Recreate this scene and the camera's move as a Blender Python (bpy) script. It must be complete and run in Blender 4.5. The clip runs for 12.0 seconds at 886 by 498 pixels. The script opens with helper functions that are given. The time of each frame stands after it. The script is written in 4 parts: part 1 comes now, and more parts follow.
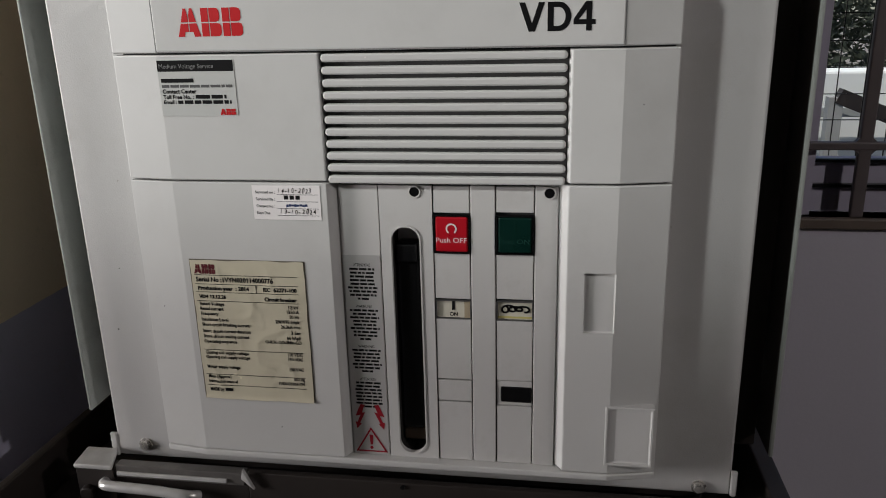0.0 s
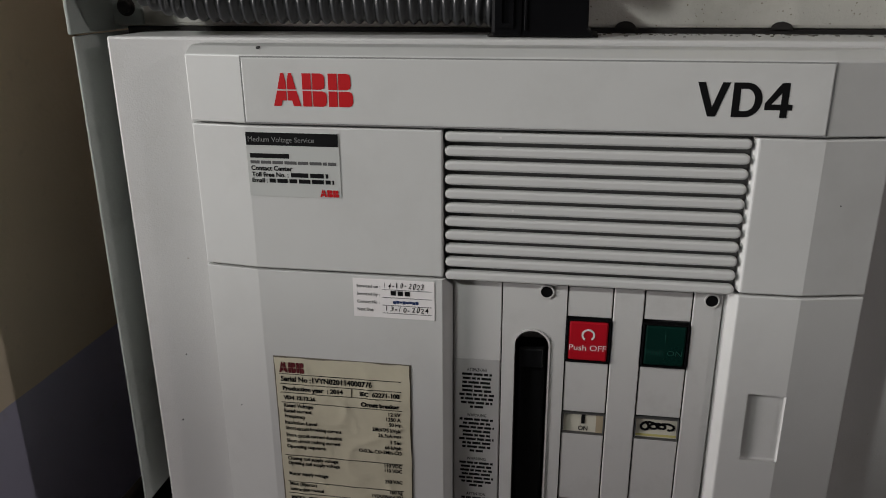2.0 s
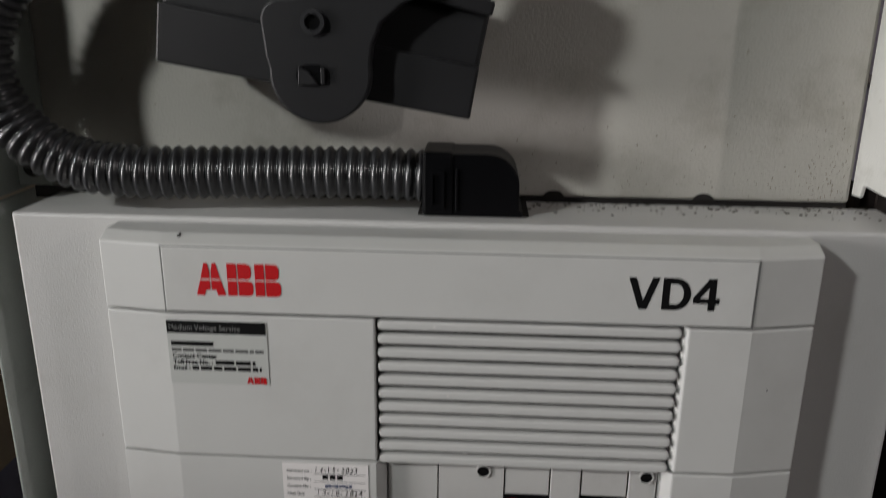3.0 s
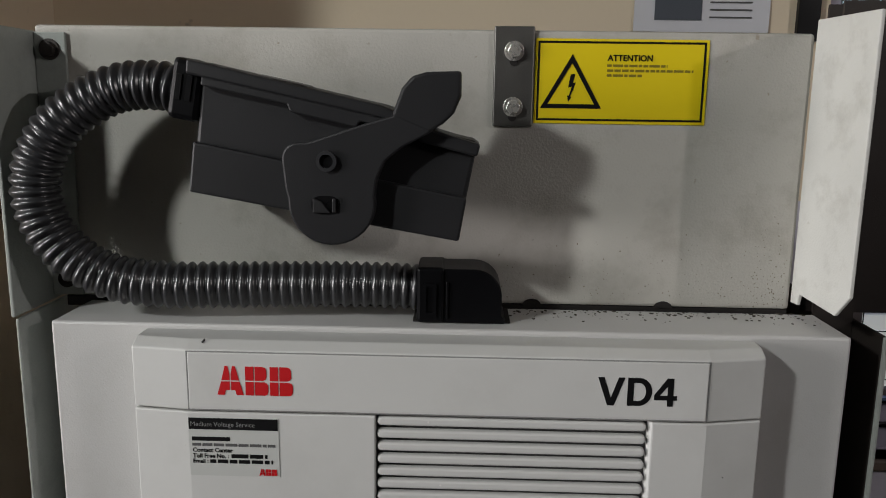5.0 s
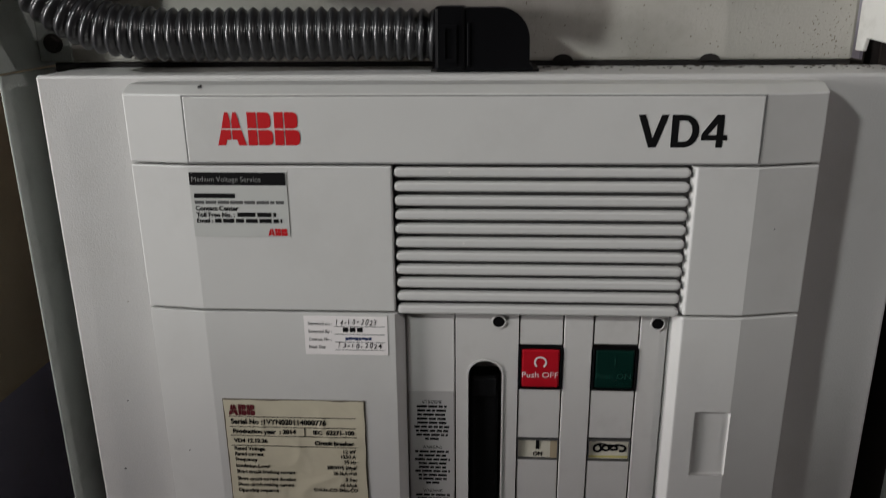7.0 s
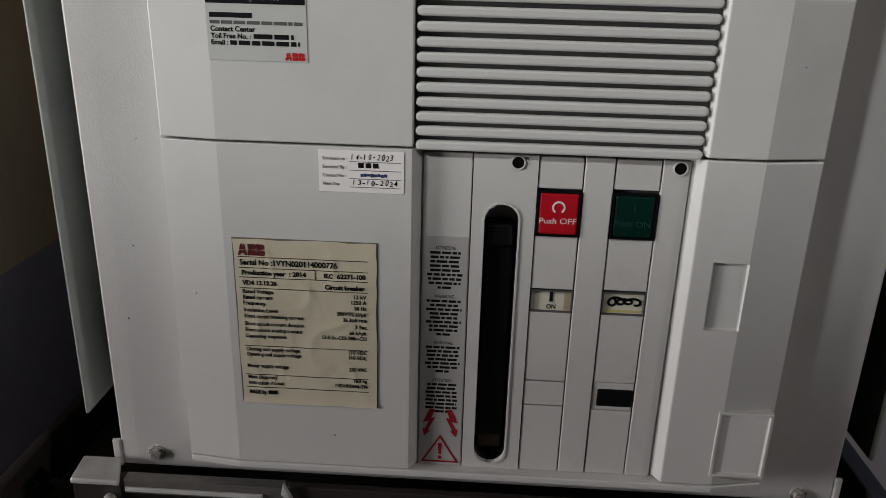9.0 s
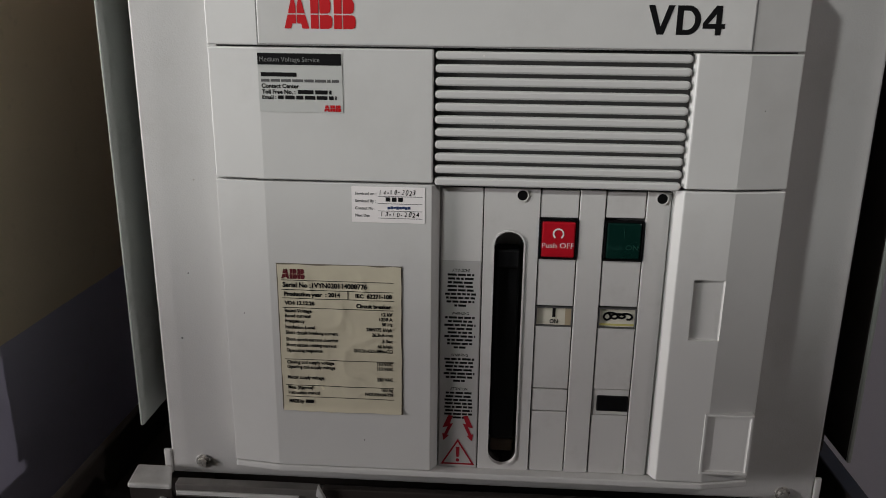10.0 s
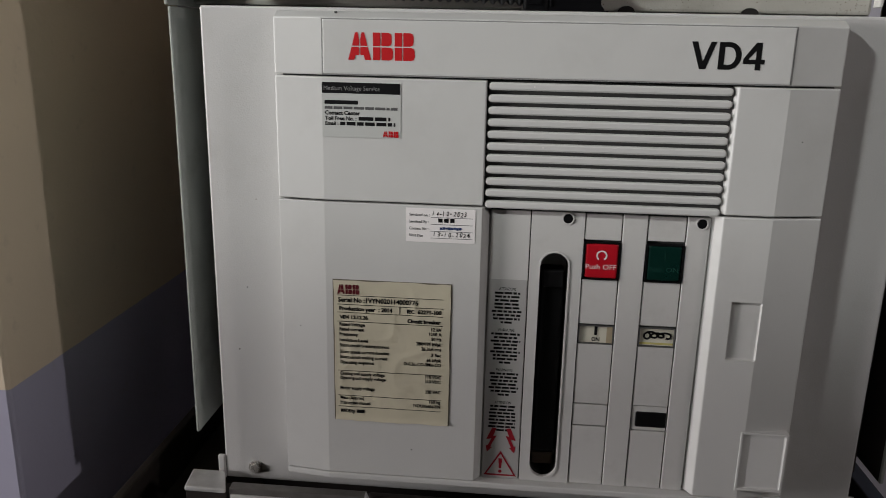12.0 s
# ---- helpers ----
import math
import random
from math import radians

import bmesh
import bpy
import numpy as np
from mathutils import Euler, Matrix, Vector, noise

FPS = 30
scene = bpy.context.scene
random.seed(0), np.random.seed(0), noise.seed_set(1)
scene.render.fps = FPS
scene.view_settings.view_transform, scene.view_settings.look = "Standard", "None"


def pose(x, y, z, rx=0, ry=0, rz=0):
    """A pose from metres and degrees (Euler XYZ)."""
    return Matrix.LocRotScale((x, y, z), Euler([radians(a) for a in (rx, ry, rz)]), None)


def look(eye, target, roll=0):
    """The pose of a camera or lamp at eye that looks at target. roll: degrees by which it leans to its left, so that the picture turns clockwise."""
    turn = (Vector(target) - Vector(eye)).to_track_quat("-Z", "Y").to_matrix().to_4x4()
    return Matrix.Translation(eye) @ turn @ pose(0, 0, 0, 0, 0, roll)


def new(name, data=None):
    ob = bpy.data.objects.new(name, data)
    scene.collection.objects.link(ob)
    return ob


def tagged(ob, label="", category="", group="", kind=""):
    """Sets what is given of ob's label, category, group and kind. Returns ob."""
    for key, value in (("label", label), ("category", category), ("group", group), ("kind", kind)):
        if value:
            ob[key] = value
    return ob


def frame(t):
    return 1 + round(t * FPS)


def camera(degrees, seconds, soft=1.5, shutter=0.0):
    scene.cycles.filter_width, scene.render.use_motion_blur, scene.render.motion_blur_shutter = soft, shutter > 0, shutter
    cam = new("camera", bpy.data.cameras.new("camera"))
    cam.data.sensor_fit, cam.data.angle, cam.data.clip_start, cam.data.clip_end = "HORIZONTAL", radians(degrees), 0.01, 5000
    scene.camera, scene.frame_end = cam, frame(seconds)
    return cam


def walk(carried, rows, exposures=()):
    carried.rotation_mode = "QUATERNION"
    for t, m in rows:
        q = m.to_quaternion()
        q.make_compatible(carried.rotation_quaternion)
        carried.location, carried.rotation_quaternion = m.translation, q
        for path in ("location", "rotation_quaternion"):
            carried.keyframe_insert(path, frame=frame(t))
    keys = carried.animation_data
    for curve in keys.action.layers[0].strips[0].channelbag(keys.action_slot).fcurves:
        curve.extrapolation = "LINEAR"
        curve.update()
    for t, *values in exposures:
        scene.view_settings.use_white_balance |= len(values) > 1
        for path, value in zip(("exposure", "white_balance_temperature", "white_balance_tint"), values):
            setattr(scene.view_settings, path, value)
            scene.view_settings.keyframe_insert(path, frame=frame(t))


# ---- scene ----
cam = camera(59.3, 12.0, soft=0.42, shutter=0.4)
PATH = [
    (0, (0.137, -0.596, 1.334), (-0.164, 1.289, 0.736), -1.4),
    (0.5, (0.124, -0.565, 1.34), (-0.17, 1.325, 0.753), -1.1),
    (1, (0.133, -0.535, 1.351), (-0.2, 1.355, 0.789), -0.4),
    (1.5, (0.108, -0.502, 1.373), (-0.295, 1.357, 0.755), -1.4),
    (2, (0.027, -0.49, 1.395), (-0.275, 1.373, 0.732), -0.3),
    (2.5, (0.007, -0.468, 1.423), (-0.1, 1.406, 0.733), 1.3),
    (3, (0.013, -0.449, 1.489), (-0.085, 1.457, 0.894), 0.6),
    (3.5, (0.006, -0.482, 1.522), (-0.055, 1.454, 1.023), 0.9),
    (3.7, (0.005, -0.504, 1.536), (-0.068, 1.442, 1.078), 0.8),
    (5.3, (0.007, -0.517, 1.507), (-0.038, 1.448, 1.135), 0.9),
    (5.5, (0.007, -0.514, 1.49), (-0.038, 1.441, 1.067), 1.0),
    (6, (0.005, -0.499, 1.454), (-0.011, 1.44, 0.962), -0.8),
    (6.5, (0.013, -0.494, 1.428), (-0.055, 1.428, 0.879), -0.8),
    (7, (0.008, -0.49, 1.407), (-0.099, 1.407, 0.782), -0.5),
    (7.5, (-0.004, -0.499, 1.38), (-0.084, 1.37, 0.674), -0.3),
    (7.7, (-0.001, -0.501, 1.373), (-0.102, 1.354, 0.631), -0.7),
    (9.3, (-0.014, -0.514, 1.313), (-0.092, 1.372, 0.653), 1.9),
    (9.5, (-0.019, -0.536, 1.314), (-0.091, 1.361, 0.683), 1.8),
    (10, (-0.008, -0.595, 1.324), (-0.123, 1.319, 0.754), 0.7),
    (10.5, (-0.007, -0.613, 1.334), (-0.125, 1.302, 0.769), 0.6),
    (11, (-0.015, -0.623, 1.329), (-0.136, 1.298, 0.788), 0.6),
    (11.5, (-0.023, -0.625, 1.33), (-0.162, 1.3, 0.803), 0.3),
    (12, (-0.029, -0.63, 1.332), (-0.2, 1.294, 0.812), 1.2),
]
EXPOSURES = [(0.0, 0.62), (1.0, 0.50), (2.0, 0.30), (3.0, 0.27), (5.3, 0.38), (7.5, 0.28), (9.5, 0.42), (12.0, 0.46)]
walk(cam, [(t, look(eye, target, roll)) for t, eye, target, roll in PATH], EXPOSURES)

# ---- light ----
world = bpy.data.worlds.new("sky")
scene.world = world
world.use_nodes = True
wn = world.node_tree.nodes
sky = wn.new("ShaderNodeTexSky")
sky.sky_type, sky.sun_disc = "NISHITA", False
sky.sun_elevation, sky.sun_rotation = radians(70), radians(206)
wn["Background"].inputs["Strength"].default_value = 0.09
world.node_tree.links.new(sky.outputs["Color"], wn["Background"].inputs["Color"])


def lamp(name, at, aim, power, size, colour):
    data = bpy.data.lights.new(name, "AREA")
    data.shape, data.size, data.energy, data.color = "DISK", size, power, colour
    ob = new(name, data)
    ob.matrix_world = look(at, aim)
    return ob


KEY, SIDE = (-1.49, -1.28, 2.36), (1.59, -0.90, 2.03)
key = bpy.data.lights.new("key_lamp", "SPOT")
key.energy, key.shadow_soft_size, key.spot_size, key.spot_blend, key.color = 66, 0.085, radians(46), 1.0, (0.975, 1.0, 0.975)
new("key_lamp", key).matrix_world = look(KEY, (-0.02, 0.05, 1.56))
sun = bpy.data.lights.new("sun", "SUN")
sun.energy, sun.angle, sun.color = 2.0, radians(0.5), (1.0, 0.95, 0.88)
new("sun", sun).matrix_world = look((-2, -4, 12), (0, 0, 0))
lamp("side_lamp", SIDE, (-0.3, 0.1, 1.1), 4.7, 0.040, (1.0, 0.93, 0.925))


# grazing light from far left, set in a doorway added out of view
door_light = bpy.data.lights.new("doorway_light", "AREA")
door_light.shape, door_light.size, door_light.size_y, door_light.energy, door_light.spread = "RECTANGLE", 0.9, 1.2, 15.0, radians(75)
door_light.color = (1.0, 0.95, 0.95)
new("doorway_light", door_light).matrix_world = look((-3.98, -1.35, 1.52), (0.1, 0, 1.1))


# ---- materials ----
def material(name, colour, rough=0.5, metal=0.0, grain=0.0, grain_size=900.0, vary=0.06, vary_size=9.0, spots=0.0, spot_size=60.0, spot_colour=(0.1, 0.09, 0.08), coat=0.0, shine=0.5):
    """A surface with variation at two scales: a broad drift of tone and a fine relief, and scattered specks."""
    m = bpy.data.materials.new(name)
    m.use_nodes = True
    n, l = m.node_tree.nodes, m.node_tree.links
    b = n["Principled BSDF"]
    b.inputs["Roughness"].default_value, b.inputs["Metallic"].default_value = rough, metal
    b.inputs["Coat Weight"].default_value = coat
    b.inputs["Specular IOR Level"].default_value = shine
    tc = n.new("ShaderNodeTexCoord")
    big = n.new("ShaderNodeTexNoise")
    big.inputs["Scale"].default_value, big.inputs["Detail"].default_value = vary_size, 6
    l.new(tc.outputs["Object"], big.inputs["Vector"])
    ramp = n.new("ShaderNodeMix")
    ramp.data_type = "RGBA"
    ramp.inputs[6].default_value = (*[c * (1 - vary) for c in colour], 1)
    ramp.inputs[7].default_value = (*[min(1, c * (1 + vary)) for c in colour], 1)
    l.new(big.outputs["Fac"], ramp.inputs[0])
    out = ramp.outputs[2]
    if spots > 0:
        sp = n.new("ShaderNodeTexNoise")
        sp.inputs["Scale"].default_value, sp.inputs["Detail"].default_value = spot_size, 3
        l.new(tc.outputs["Object"], sp.inputs["Vector"])
        cut = n.new("ShaderNodeMapRange")
        cut.inputs["From Min"].default_value, cut.inputs["From Max"].default_value = 0.78 - 0.3 * spots, 0.82 - 0.2 * spots
        l.new(sp.outputs["Fac"], cut.inputs["Value"])
        mix = n.new("ShaderNodeMix")
        mix.data_type = "RGBA"
        mix.inputs[7].default_value = (*spot_colour, 1)
        l.new(cut.outputs["Result"], mix.inputs[0])
        l.new(out, mix.inputs[6])
        out = mix.outputs[2]
    l.new(out, b.inputs["Base Color"])
    rr = n.new("ShaderNodeMapRange")
    rr.inputs["To Min"].default_value, rr.inputs["To Max"].default_value = max(0.02, rough - 0.08), min(1, rough + 0.08)
    l.new(big.outputs["Fac"], rr.inputs["Value"])
    l.new(rr.outputs["Result"], b.inputs["Roughness"])
    if grain > 0:
        fine = n.new("ShaderNodeTexNoise")
        fine.inputs["Scale"].default_value, fine.inputs["Detail"].default_value = grain_size, 3
        l.new(tc.outputs["Object"], fine.inputs["Vector"])
        bump = n.new("ShaderNodeBump")
        bump.inputs["Strength"].default_value, bump.inputs["Distance"].default_value = grain, 0.001
        l.new(fine.outputs["Fac"], bump.inputs["Height"])
        l.new(bump.outputs["Normal"], b.inputs["Normal"])
    return m


def plain(name, colour, rough=0.6, metal=0.0, shine=0.25):
    return material(name, colour, rough, metal, vary=0.04, vary_size=40, shine=shine)


M_COVER = material("moulded_plastic", (0.60, 0.60, 0.585), 0.42, grain=0.10, grain_size=1400, vary=0.05, vary_size=14, spots=0.03, spot_size=220, spot_colour=(0.35, 0.34, 0.31))
M_PANEL = material("panel_plastic", (0.56, 0.555, 0.54), 0.5, grain=0.12, grain_size=1600, vary=0.03)
M_PLATE = material("textured_paint", (0.545, 0.54, 0.53), 0.45, grain=0.22, grain_size=700, vary=0.04, vary_size=5, spots=0.05, spot_size=130, spot_colour=(0.3, 0.28, 0.24))
M_BACK = material("stained_paint", (0.48, 0.465, 0.425), 0.55, grain=0.40, grain_size=480, vary=0.16, vary_size=9, spots=0.30, spot_size=120, spot_colour=(0.30, 0.26, 0.20))
M_FLANGE = material("flange_paint", (0.56, 0.56, 0.53), 0.5, grain=0.25, grain_size=500, vary=0.10, vary_size=22, spots=0.18, spot_size=45, spot_colour=(0.4, 0.38, 0.34))
M_SHEET = material("sheet_paint", (0.36, 0.385, 0.36), 0.5, grain=0.3, grain_size=400, vary=0.08, spots=0.08, spot_size=70)
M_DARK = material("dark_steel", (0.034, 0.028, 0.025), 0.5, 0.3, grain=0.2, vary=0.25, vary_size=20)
M_ZINC = material("zinc_steel", (0.78, 0.78, 0.74), 0.36, 0.45, grain=0.2, grain_size=300, vary=0.35, vary_size=45, spots=0.15, spot_size=60, spot_colour=(0.12, 0.10, 0.08))
M_WORN = material("worn_dark_steel", (0.20, 0.19, 0.18), 0.40, 0.6, grain=0.2, vary=0.35, vary_size=60, spots=0.2, spot_size=90, spot_colour=(0.03, 0.028, 0.025))
M_BOLT = material("bolt_steel", (0.68, 0.66, 0.62), 0.28, 0.7, vary=0.2, vary_size=200)
M_STEEL = material("brushed_steel", (0.17, 0.165, 0.155), 0.45, 0.8, grain=0.2, grain_size=700, vary=0.2, vary_size=30)
M_HOSE = material("hose_plastic", (0.027, 0.0275, 0.030), 0.31, shine=0.75, vary=0.2, vary_size=30, spots=0.06, spot_size=160, spot_colour=(0.16, 0.15, 0.14))
M_PLUG = material("plug_plastic", (0.0165, 0.0165, 0.018), 0.46, shine=0.3, grain=0.15, grain_size=1500, vary=0.15, vary_size=15)
M_ELBOW = material("elbow_plastic", (0.0035, 0.0035, 0.0042), 0.40, shine=0.12, vary=0.15, vary_size=30)
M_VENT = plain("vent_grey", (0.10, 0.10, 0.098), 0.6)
M_DARKRED = plain("dark_red_ink", (0.27, 0.012, 0.022), 0.5)
M_GROOVE = plain("groove_grey", (0.06, 0.06, 0.059), 0.7)
M_BLACK = plain("black_plastic", (0.006, 0.006, 0.0065), 0.3)
# near-black colour that stands in for shade inside slots, notches and gaps
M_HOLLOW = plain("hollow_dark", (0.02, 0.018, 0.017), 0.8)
M_LEVER = material("lever_plastic", (0.008, 0.008, 0.009), 0.45, shine=0.3, vary=0.15, vary_size=40)
M_RED = material("red_button", (0.45, 0.008, 0.018), 0.3, vary=0.08, vary_size=60)
M_GREEN = material("green_button", (0.002, 0.021, 0.016), 0.3, vary=0.1, vary_size=60)
M_IVORY = material("indicator_film", (0.62, 0.60, 0.50), 0.5, vary=0.1, vary_size=60)
M_YELLOWED = plain("indicator_yellow", (0.55, 0.50, 0.18), 0.5)
M_REDINK = plain("red_ink", (0.52, 0.012, 0.016), 0.5)
M_BLACKINK = plain("black_ink", (0.007, 0.007, 0.0075), 0.55, shine=0.12)
M_GREYINK = plain("grey_ink", (0.10, 0.10, 0.10), 0.6)
M_BLUEINK = plain("blue_ink", (0.03, 0.05, 0.13), 0.6)
M_WHITEINK = plain("white_ink", (0.72, 0.70, 0.68), 0.5)
M_DIMINK = plain("dim_green_ink", (0.012, 0.055, 0.042), 0.5)
M_LABEL = material("label_paper", (0.52, 0.53, 0.51), 0.45, vary=0.03, vary_size=40)
M_STRIP = material("strip_film", (0.40, 0.392, 0.385), 0.45, vary=0.04, vary_size=40)
M_CARD = material("white_sticker", (0.84, 0.81, 0.80), 0.5, vary=0.03, vary_size=60)
M_FOIL = material("champagne_foil", (0.80, 0.745, 0.57), 0.24, 0.25, grain=0.3, grain_size=70, vary=0.16, vary_size=30)
M_SIGN = material("yellow_sign", (0.80, 0.62, 0.01), 0.4, vary=0.05, vary_size=20)
M_PAPER = plain("notice_paper", (0.66, 0.66, 0.70), 0.7)


def wall_paint(name, upper, lower, split):
    """Emulsion wall: one colour above the dado line, another below."""
    m = material(name, upper, 0.75, grain=0.3, grain_size=160, vary=0.07, vary_size=3, spots=0.06, spot_size=25, spot_colour=tuple(c * 0.6 for c in upper))
    n, l = m.node_tree.nodes, m.node_tree.links
    b = n["Principled BSDF"]
    old = b.inputs["Base Color"].links[0].from_socket
    tc = n.new("ShaderNodeTexCoord")
    sx = n.new("ShaderNodeSeparateXYZ")
    l.new(tc.outputs["Object"], sx.inputs[0])
    wob = n.new("ShaderNodeTexNoise")
    wob.inputs["Scale"].default_value = 30
    l.new(tc.outputs["Object"], wob.inputs["Vector"])
    add = n.new("ShaderNodeMath")
    add.operation = "MULTIPLY_ADD"
    add.inputs[1].default_value, add.inputs[2].default_value = 0.0016, -0.0008
    l.new(wob.outputs["Fac"], add.inputs[0])
    s = n.new("ShaderNodeMath")
    l.new(sx.outputs["Z"], s.inputs[0])
    l.new(add.outputs[0], s.inputs[1])
    gt = n.new("ShaderNodeMath")
    gt.operation = "GREATER_THAN"
    gt.inputs[1].default_value = split
    l.new(s.outputs[0], gt.inputs[0])
    mix = n.new("ShaderNodeMix")
    mix.data_type = "RGBA"
    mix.inputs[6].default_value = (*lower, 1)
    l.new(gt.outputs[0], mix.inputs[0])
    l.new(old, mix.inputs[7])
    l.new(mix.outputs[2], b.inputs["Base Color"])
    return m


BEIGE, VIOLET = (0.74, 0.625, 0.47), (0.43, 0.42, 0.54)
M_WALL = wall_paint("two_tone_wall", BEIGE, VIOLET, 0.985)
# the room's wall paint, darkened on unseen walls to cut bounced light
M_FAR = wall_paint("far_wall_darkened", (0.24, 0.19, 0.14), (0.11, 0.11, 0.15), 0.985)
M_CEIL = material("ceiling_paint", (0.22, 0.21, 0.20), 0.8, vary=0.05, vary_size=2)
M_FLOOR = material("floor_concrete", (0.10, 0.094, 0.088), 0.6, grain=0.3, grain_size=90, vary=0.2, vary_size=3)
M_BAR = material("window_bar_paint", (0.12, 0.10, 0.10), 0.5, vary=0.15, vary_size=20)
M_STONE = material("sill_stone", (0.13, 0.10, 0.08), 0.6, vary=0.4, vary_size=20)
M_FRAME = material("window_frame_paint", (0.40, 0.38, 0.46), 0.6, vary=0.1, vary_size=15)


def stain(m, colour, size, low, high, amount):
    """Broad cloudy soiling over a painted sheet."""
    n, l = m.node_tree.nodes, m.node_tree.links
    b = n["Principled BSDF"]
    old = b.inputs["Base Color"].links[0].from_socket
    tc = n.new("ShaderNodeTexCoord")
    cloud = n.new("ShaderNodeTexNoise")
    cloud.inputs["Scale"].default_value, cloud.inputs["Detail"].default_value, cloud.inputs["Roughness"].default_value = size, 9, 0.68
    l.new(tc.outputs["Object"], cloud.inputs["Vector"])
    cut = n.new("ShaderNodeMapRange")
    cut.inputs["From Min"].default_value, cut.inputs["From Max"].default_value, cut.inputs["To Max"].default_value = low, high, amount
    l.new(cloud.outputs["Fac"], cut.inputs["Value"])
    mix = n.new("ShaderNodeMix")
    mix.data_type = "RGBA"
    mix.inputs[7].default_value = (*colour, 1)
    l.new(cut.outputs["Result"], mix.inputs[0])
    l.new(old, mix.inputs[6])
    l.new(mix.outputs[2], b.inputs["Base Color"])


stain(M_BACK, (0.27, 0.245, 0.20), 16, 0.50, 0.72, 0.55)
stain(M_FLANGE, (0.36, 0.35, 0.32), 28, 0.52, 0.70, 0.5)
stain(M_PLATE, (0.40, 0.39, 0.36), 12, 0.52, 0.75, 0.35)
stain(M_COVER, (0.47, 0.465, 0.445), 9, 0.50, 0.72, 0.35)
stain(M_PANEL, (0.44, 0.43, 0.41), 30, 0.52, 0.72, 0.4)
stain(M_SHEET, (0.22, 0.23, 0.21), 22, 0.50, 0.70, 0.5)
stain(M_WALL, (0.30, 0.25, 0.19), 40, 0.60, 0.75, 0.25)


# ---- building helpers ----
def finish(name, bm, mat, parent=None, label="", smooth=False):
    bmesh.ops.recalc_face_normals(bm, faces=bm.faces)
    me = bpy.data.meshes.new(name)
    bm.to_mesh(me)
    bm.free()
    me.materials.append(mat)
    if smooth:
        me.polygons.foreach_set("use_smooth", [True] * len(me.polygons))
    ob = new(name, me)
    if parent is not None:
        ob.parent = parent
    if label:
        tagged(ob, label)
    return ob


def part(name, bm, mat, parent, label="", smooth=False):
    return finish(name, bm, mat, parent, label, smooth)


def thing(name, label, category, group="", kind=""):
    return tagged(new(name), label, category, group, kind)


def soften(bm, width, segments=2, sharp=30):
    if width > 0:
        edges = [e for e in bm.edges if len(e.link_faces) == 2 and e.calc_face_angle(0) > radians(sharp)]
        bmesh.ops.bevel(bm, geom=edges, offset=width, segments=segments, profile=0.5, affect="EDGES", clamp_overlap=True)
    return bm


def box(x0, x1, y0, y1, z0, z1, edge=0.0, segments=2):
    bm = bmesh.new()
    bmesh.ops.create_cube(bm, size=1)
    bmesh.ops.scale(bm, vec=(x1 - x0, y1 - y0, z1 - z0), verts=bm.verts)
    bmesh.ops.translate(bm, vec=((x0 + x1) / 2, (y0 + y1) / 2, (z0 + z1) / 2), verts=bm.verts)
    return soften(bm, edge, segments)


def prism(outline, y0, y1, edge=0.0, segments=2, axis="y"):
    """An outline pushed from y0 to y1. axis y: (x, z) points; z: (x, y) points; x: (y, z) points."""
    put = {"y": lambda a, b, d: (a, d, b), "z": lambda a, b, d: (a, b, d), "x": lambda a, b, d: (d, a, b)}[axis]
    bm = bmesh.new()
    low = [bm.verts.new(put(a, b, y0)) for a, b in outline]
    high = [bm.verts.new(put(a, b, y1)) for a, b in outline]
    bm.faces.new(low)
    bm.faces.new(high[::-1])
    for i in range(len(low)):
        j = (i + 1) % len(low)
        bm.faces.new((low[i], high[i], high[j], low[j]))
    bmesh.ops.recalc_face_normals(bm, faces=bm.faces)
    return soften(bm, edge, segments)


def join(*parts_):
    out = bmesh.new()
    for b in parts_:
        me = bpy.data.meshes.new("tmp")
        b.to_mesh(me)
        b.free()
        out.from_mesh(me)
        bpy.data.meshes.remove(me)
    return out


def drum(x, y0, y1, z, radius, sides=24, edge=0.0):
    """A disc or pin that lies along y."""
    return prism([(x + radius * math.cos(a), z + radius * math.sin(a)) for a in np.linspace(0, 2 * math.pi, sides, endpoint=False)], y0, y1, edge)


def capsule(x0, x1, z0, z1, steps=10):
    """The outline of an upright or lying slot with round ends."""
    if x1 - x0 > z1 - z0:
        r, zc = (z1 - z0) / 2, (z0 + z1) / 2
        a = [(x1 - r + r * math.cos(t), zc + r * math.sin(t)) for t in np.linspace(-math.pi / 2, math.pi / 2, steps)]
        b = [(x0 + r + r * math.cos(t), zc + r * math.sin(t)) for t in np.linspace(math.pi / 2, 3 * math.pi / 2, steps)]
    else:
        r, xc = (x1 - x0) / 2, (x0 + x1) / 2
        a = [(xc + r * math.cos(t), z1 - r + r * math.sin(t)) for t in np.linspace(0, math.pi, steps)]
        b = [(xc + r * math.cos(t), z0 + r + r * math.sin(t)) for t in np.linspace(math.pi, 2 * math.pi, steps)]
    return a + b


def ring_plate(outer, inner, y0, y1):
    """A plate with a hole: outer and inner outlines have the same number of points, in the same order."""
    bm = bmesh.new()
    rows = [[bm.verts.new((a, y, b)) for a, b in o] for o, y in ((outer, y0), (inner, y0), (inner, y1), (outer, y1))]
    n = len(outer)
    for r in range(4):
        s = (r + 1) % 4
        for i in range(n):
            j = (i + 1) % n
            bm.faces.new((rows[r][i], rows[r][j], rows[s][j], rows[s][i]))
    return bm


def rect(x0, x1, z0, z1):
    return [(x0, z0), (x1, z0), (x1, z1), (x0, z1)]


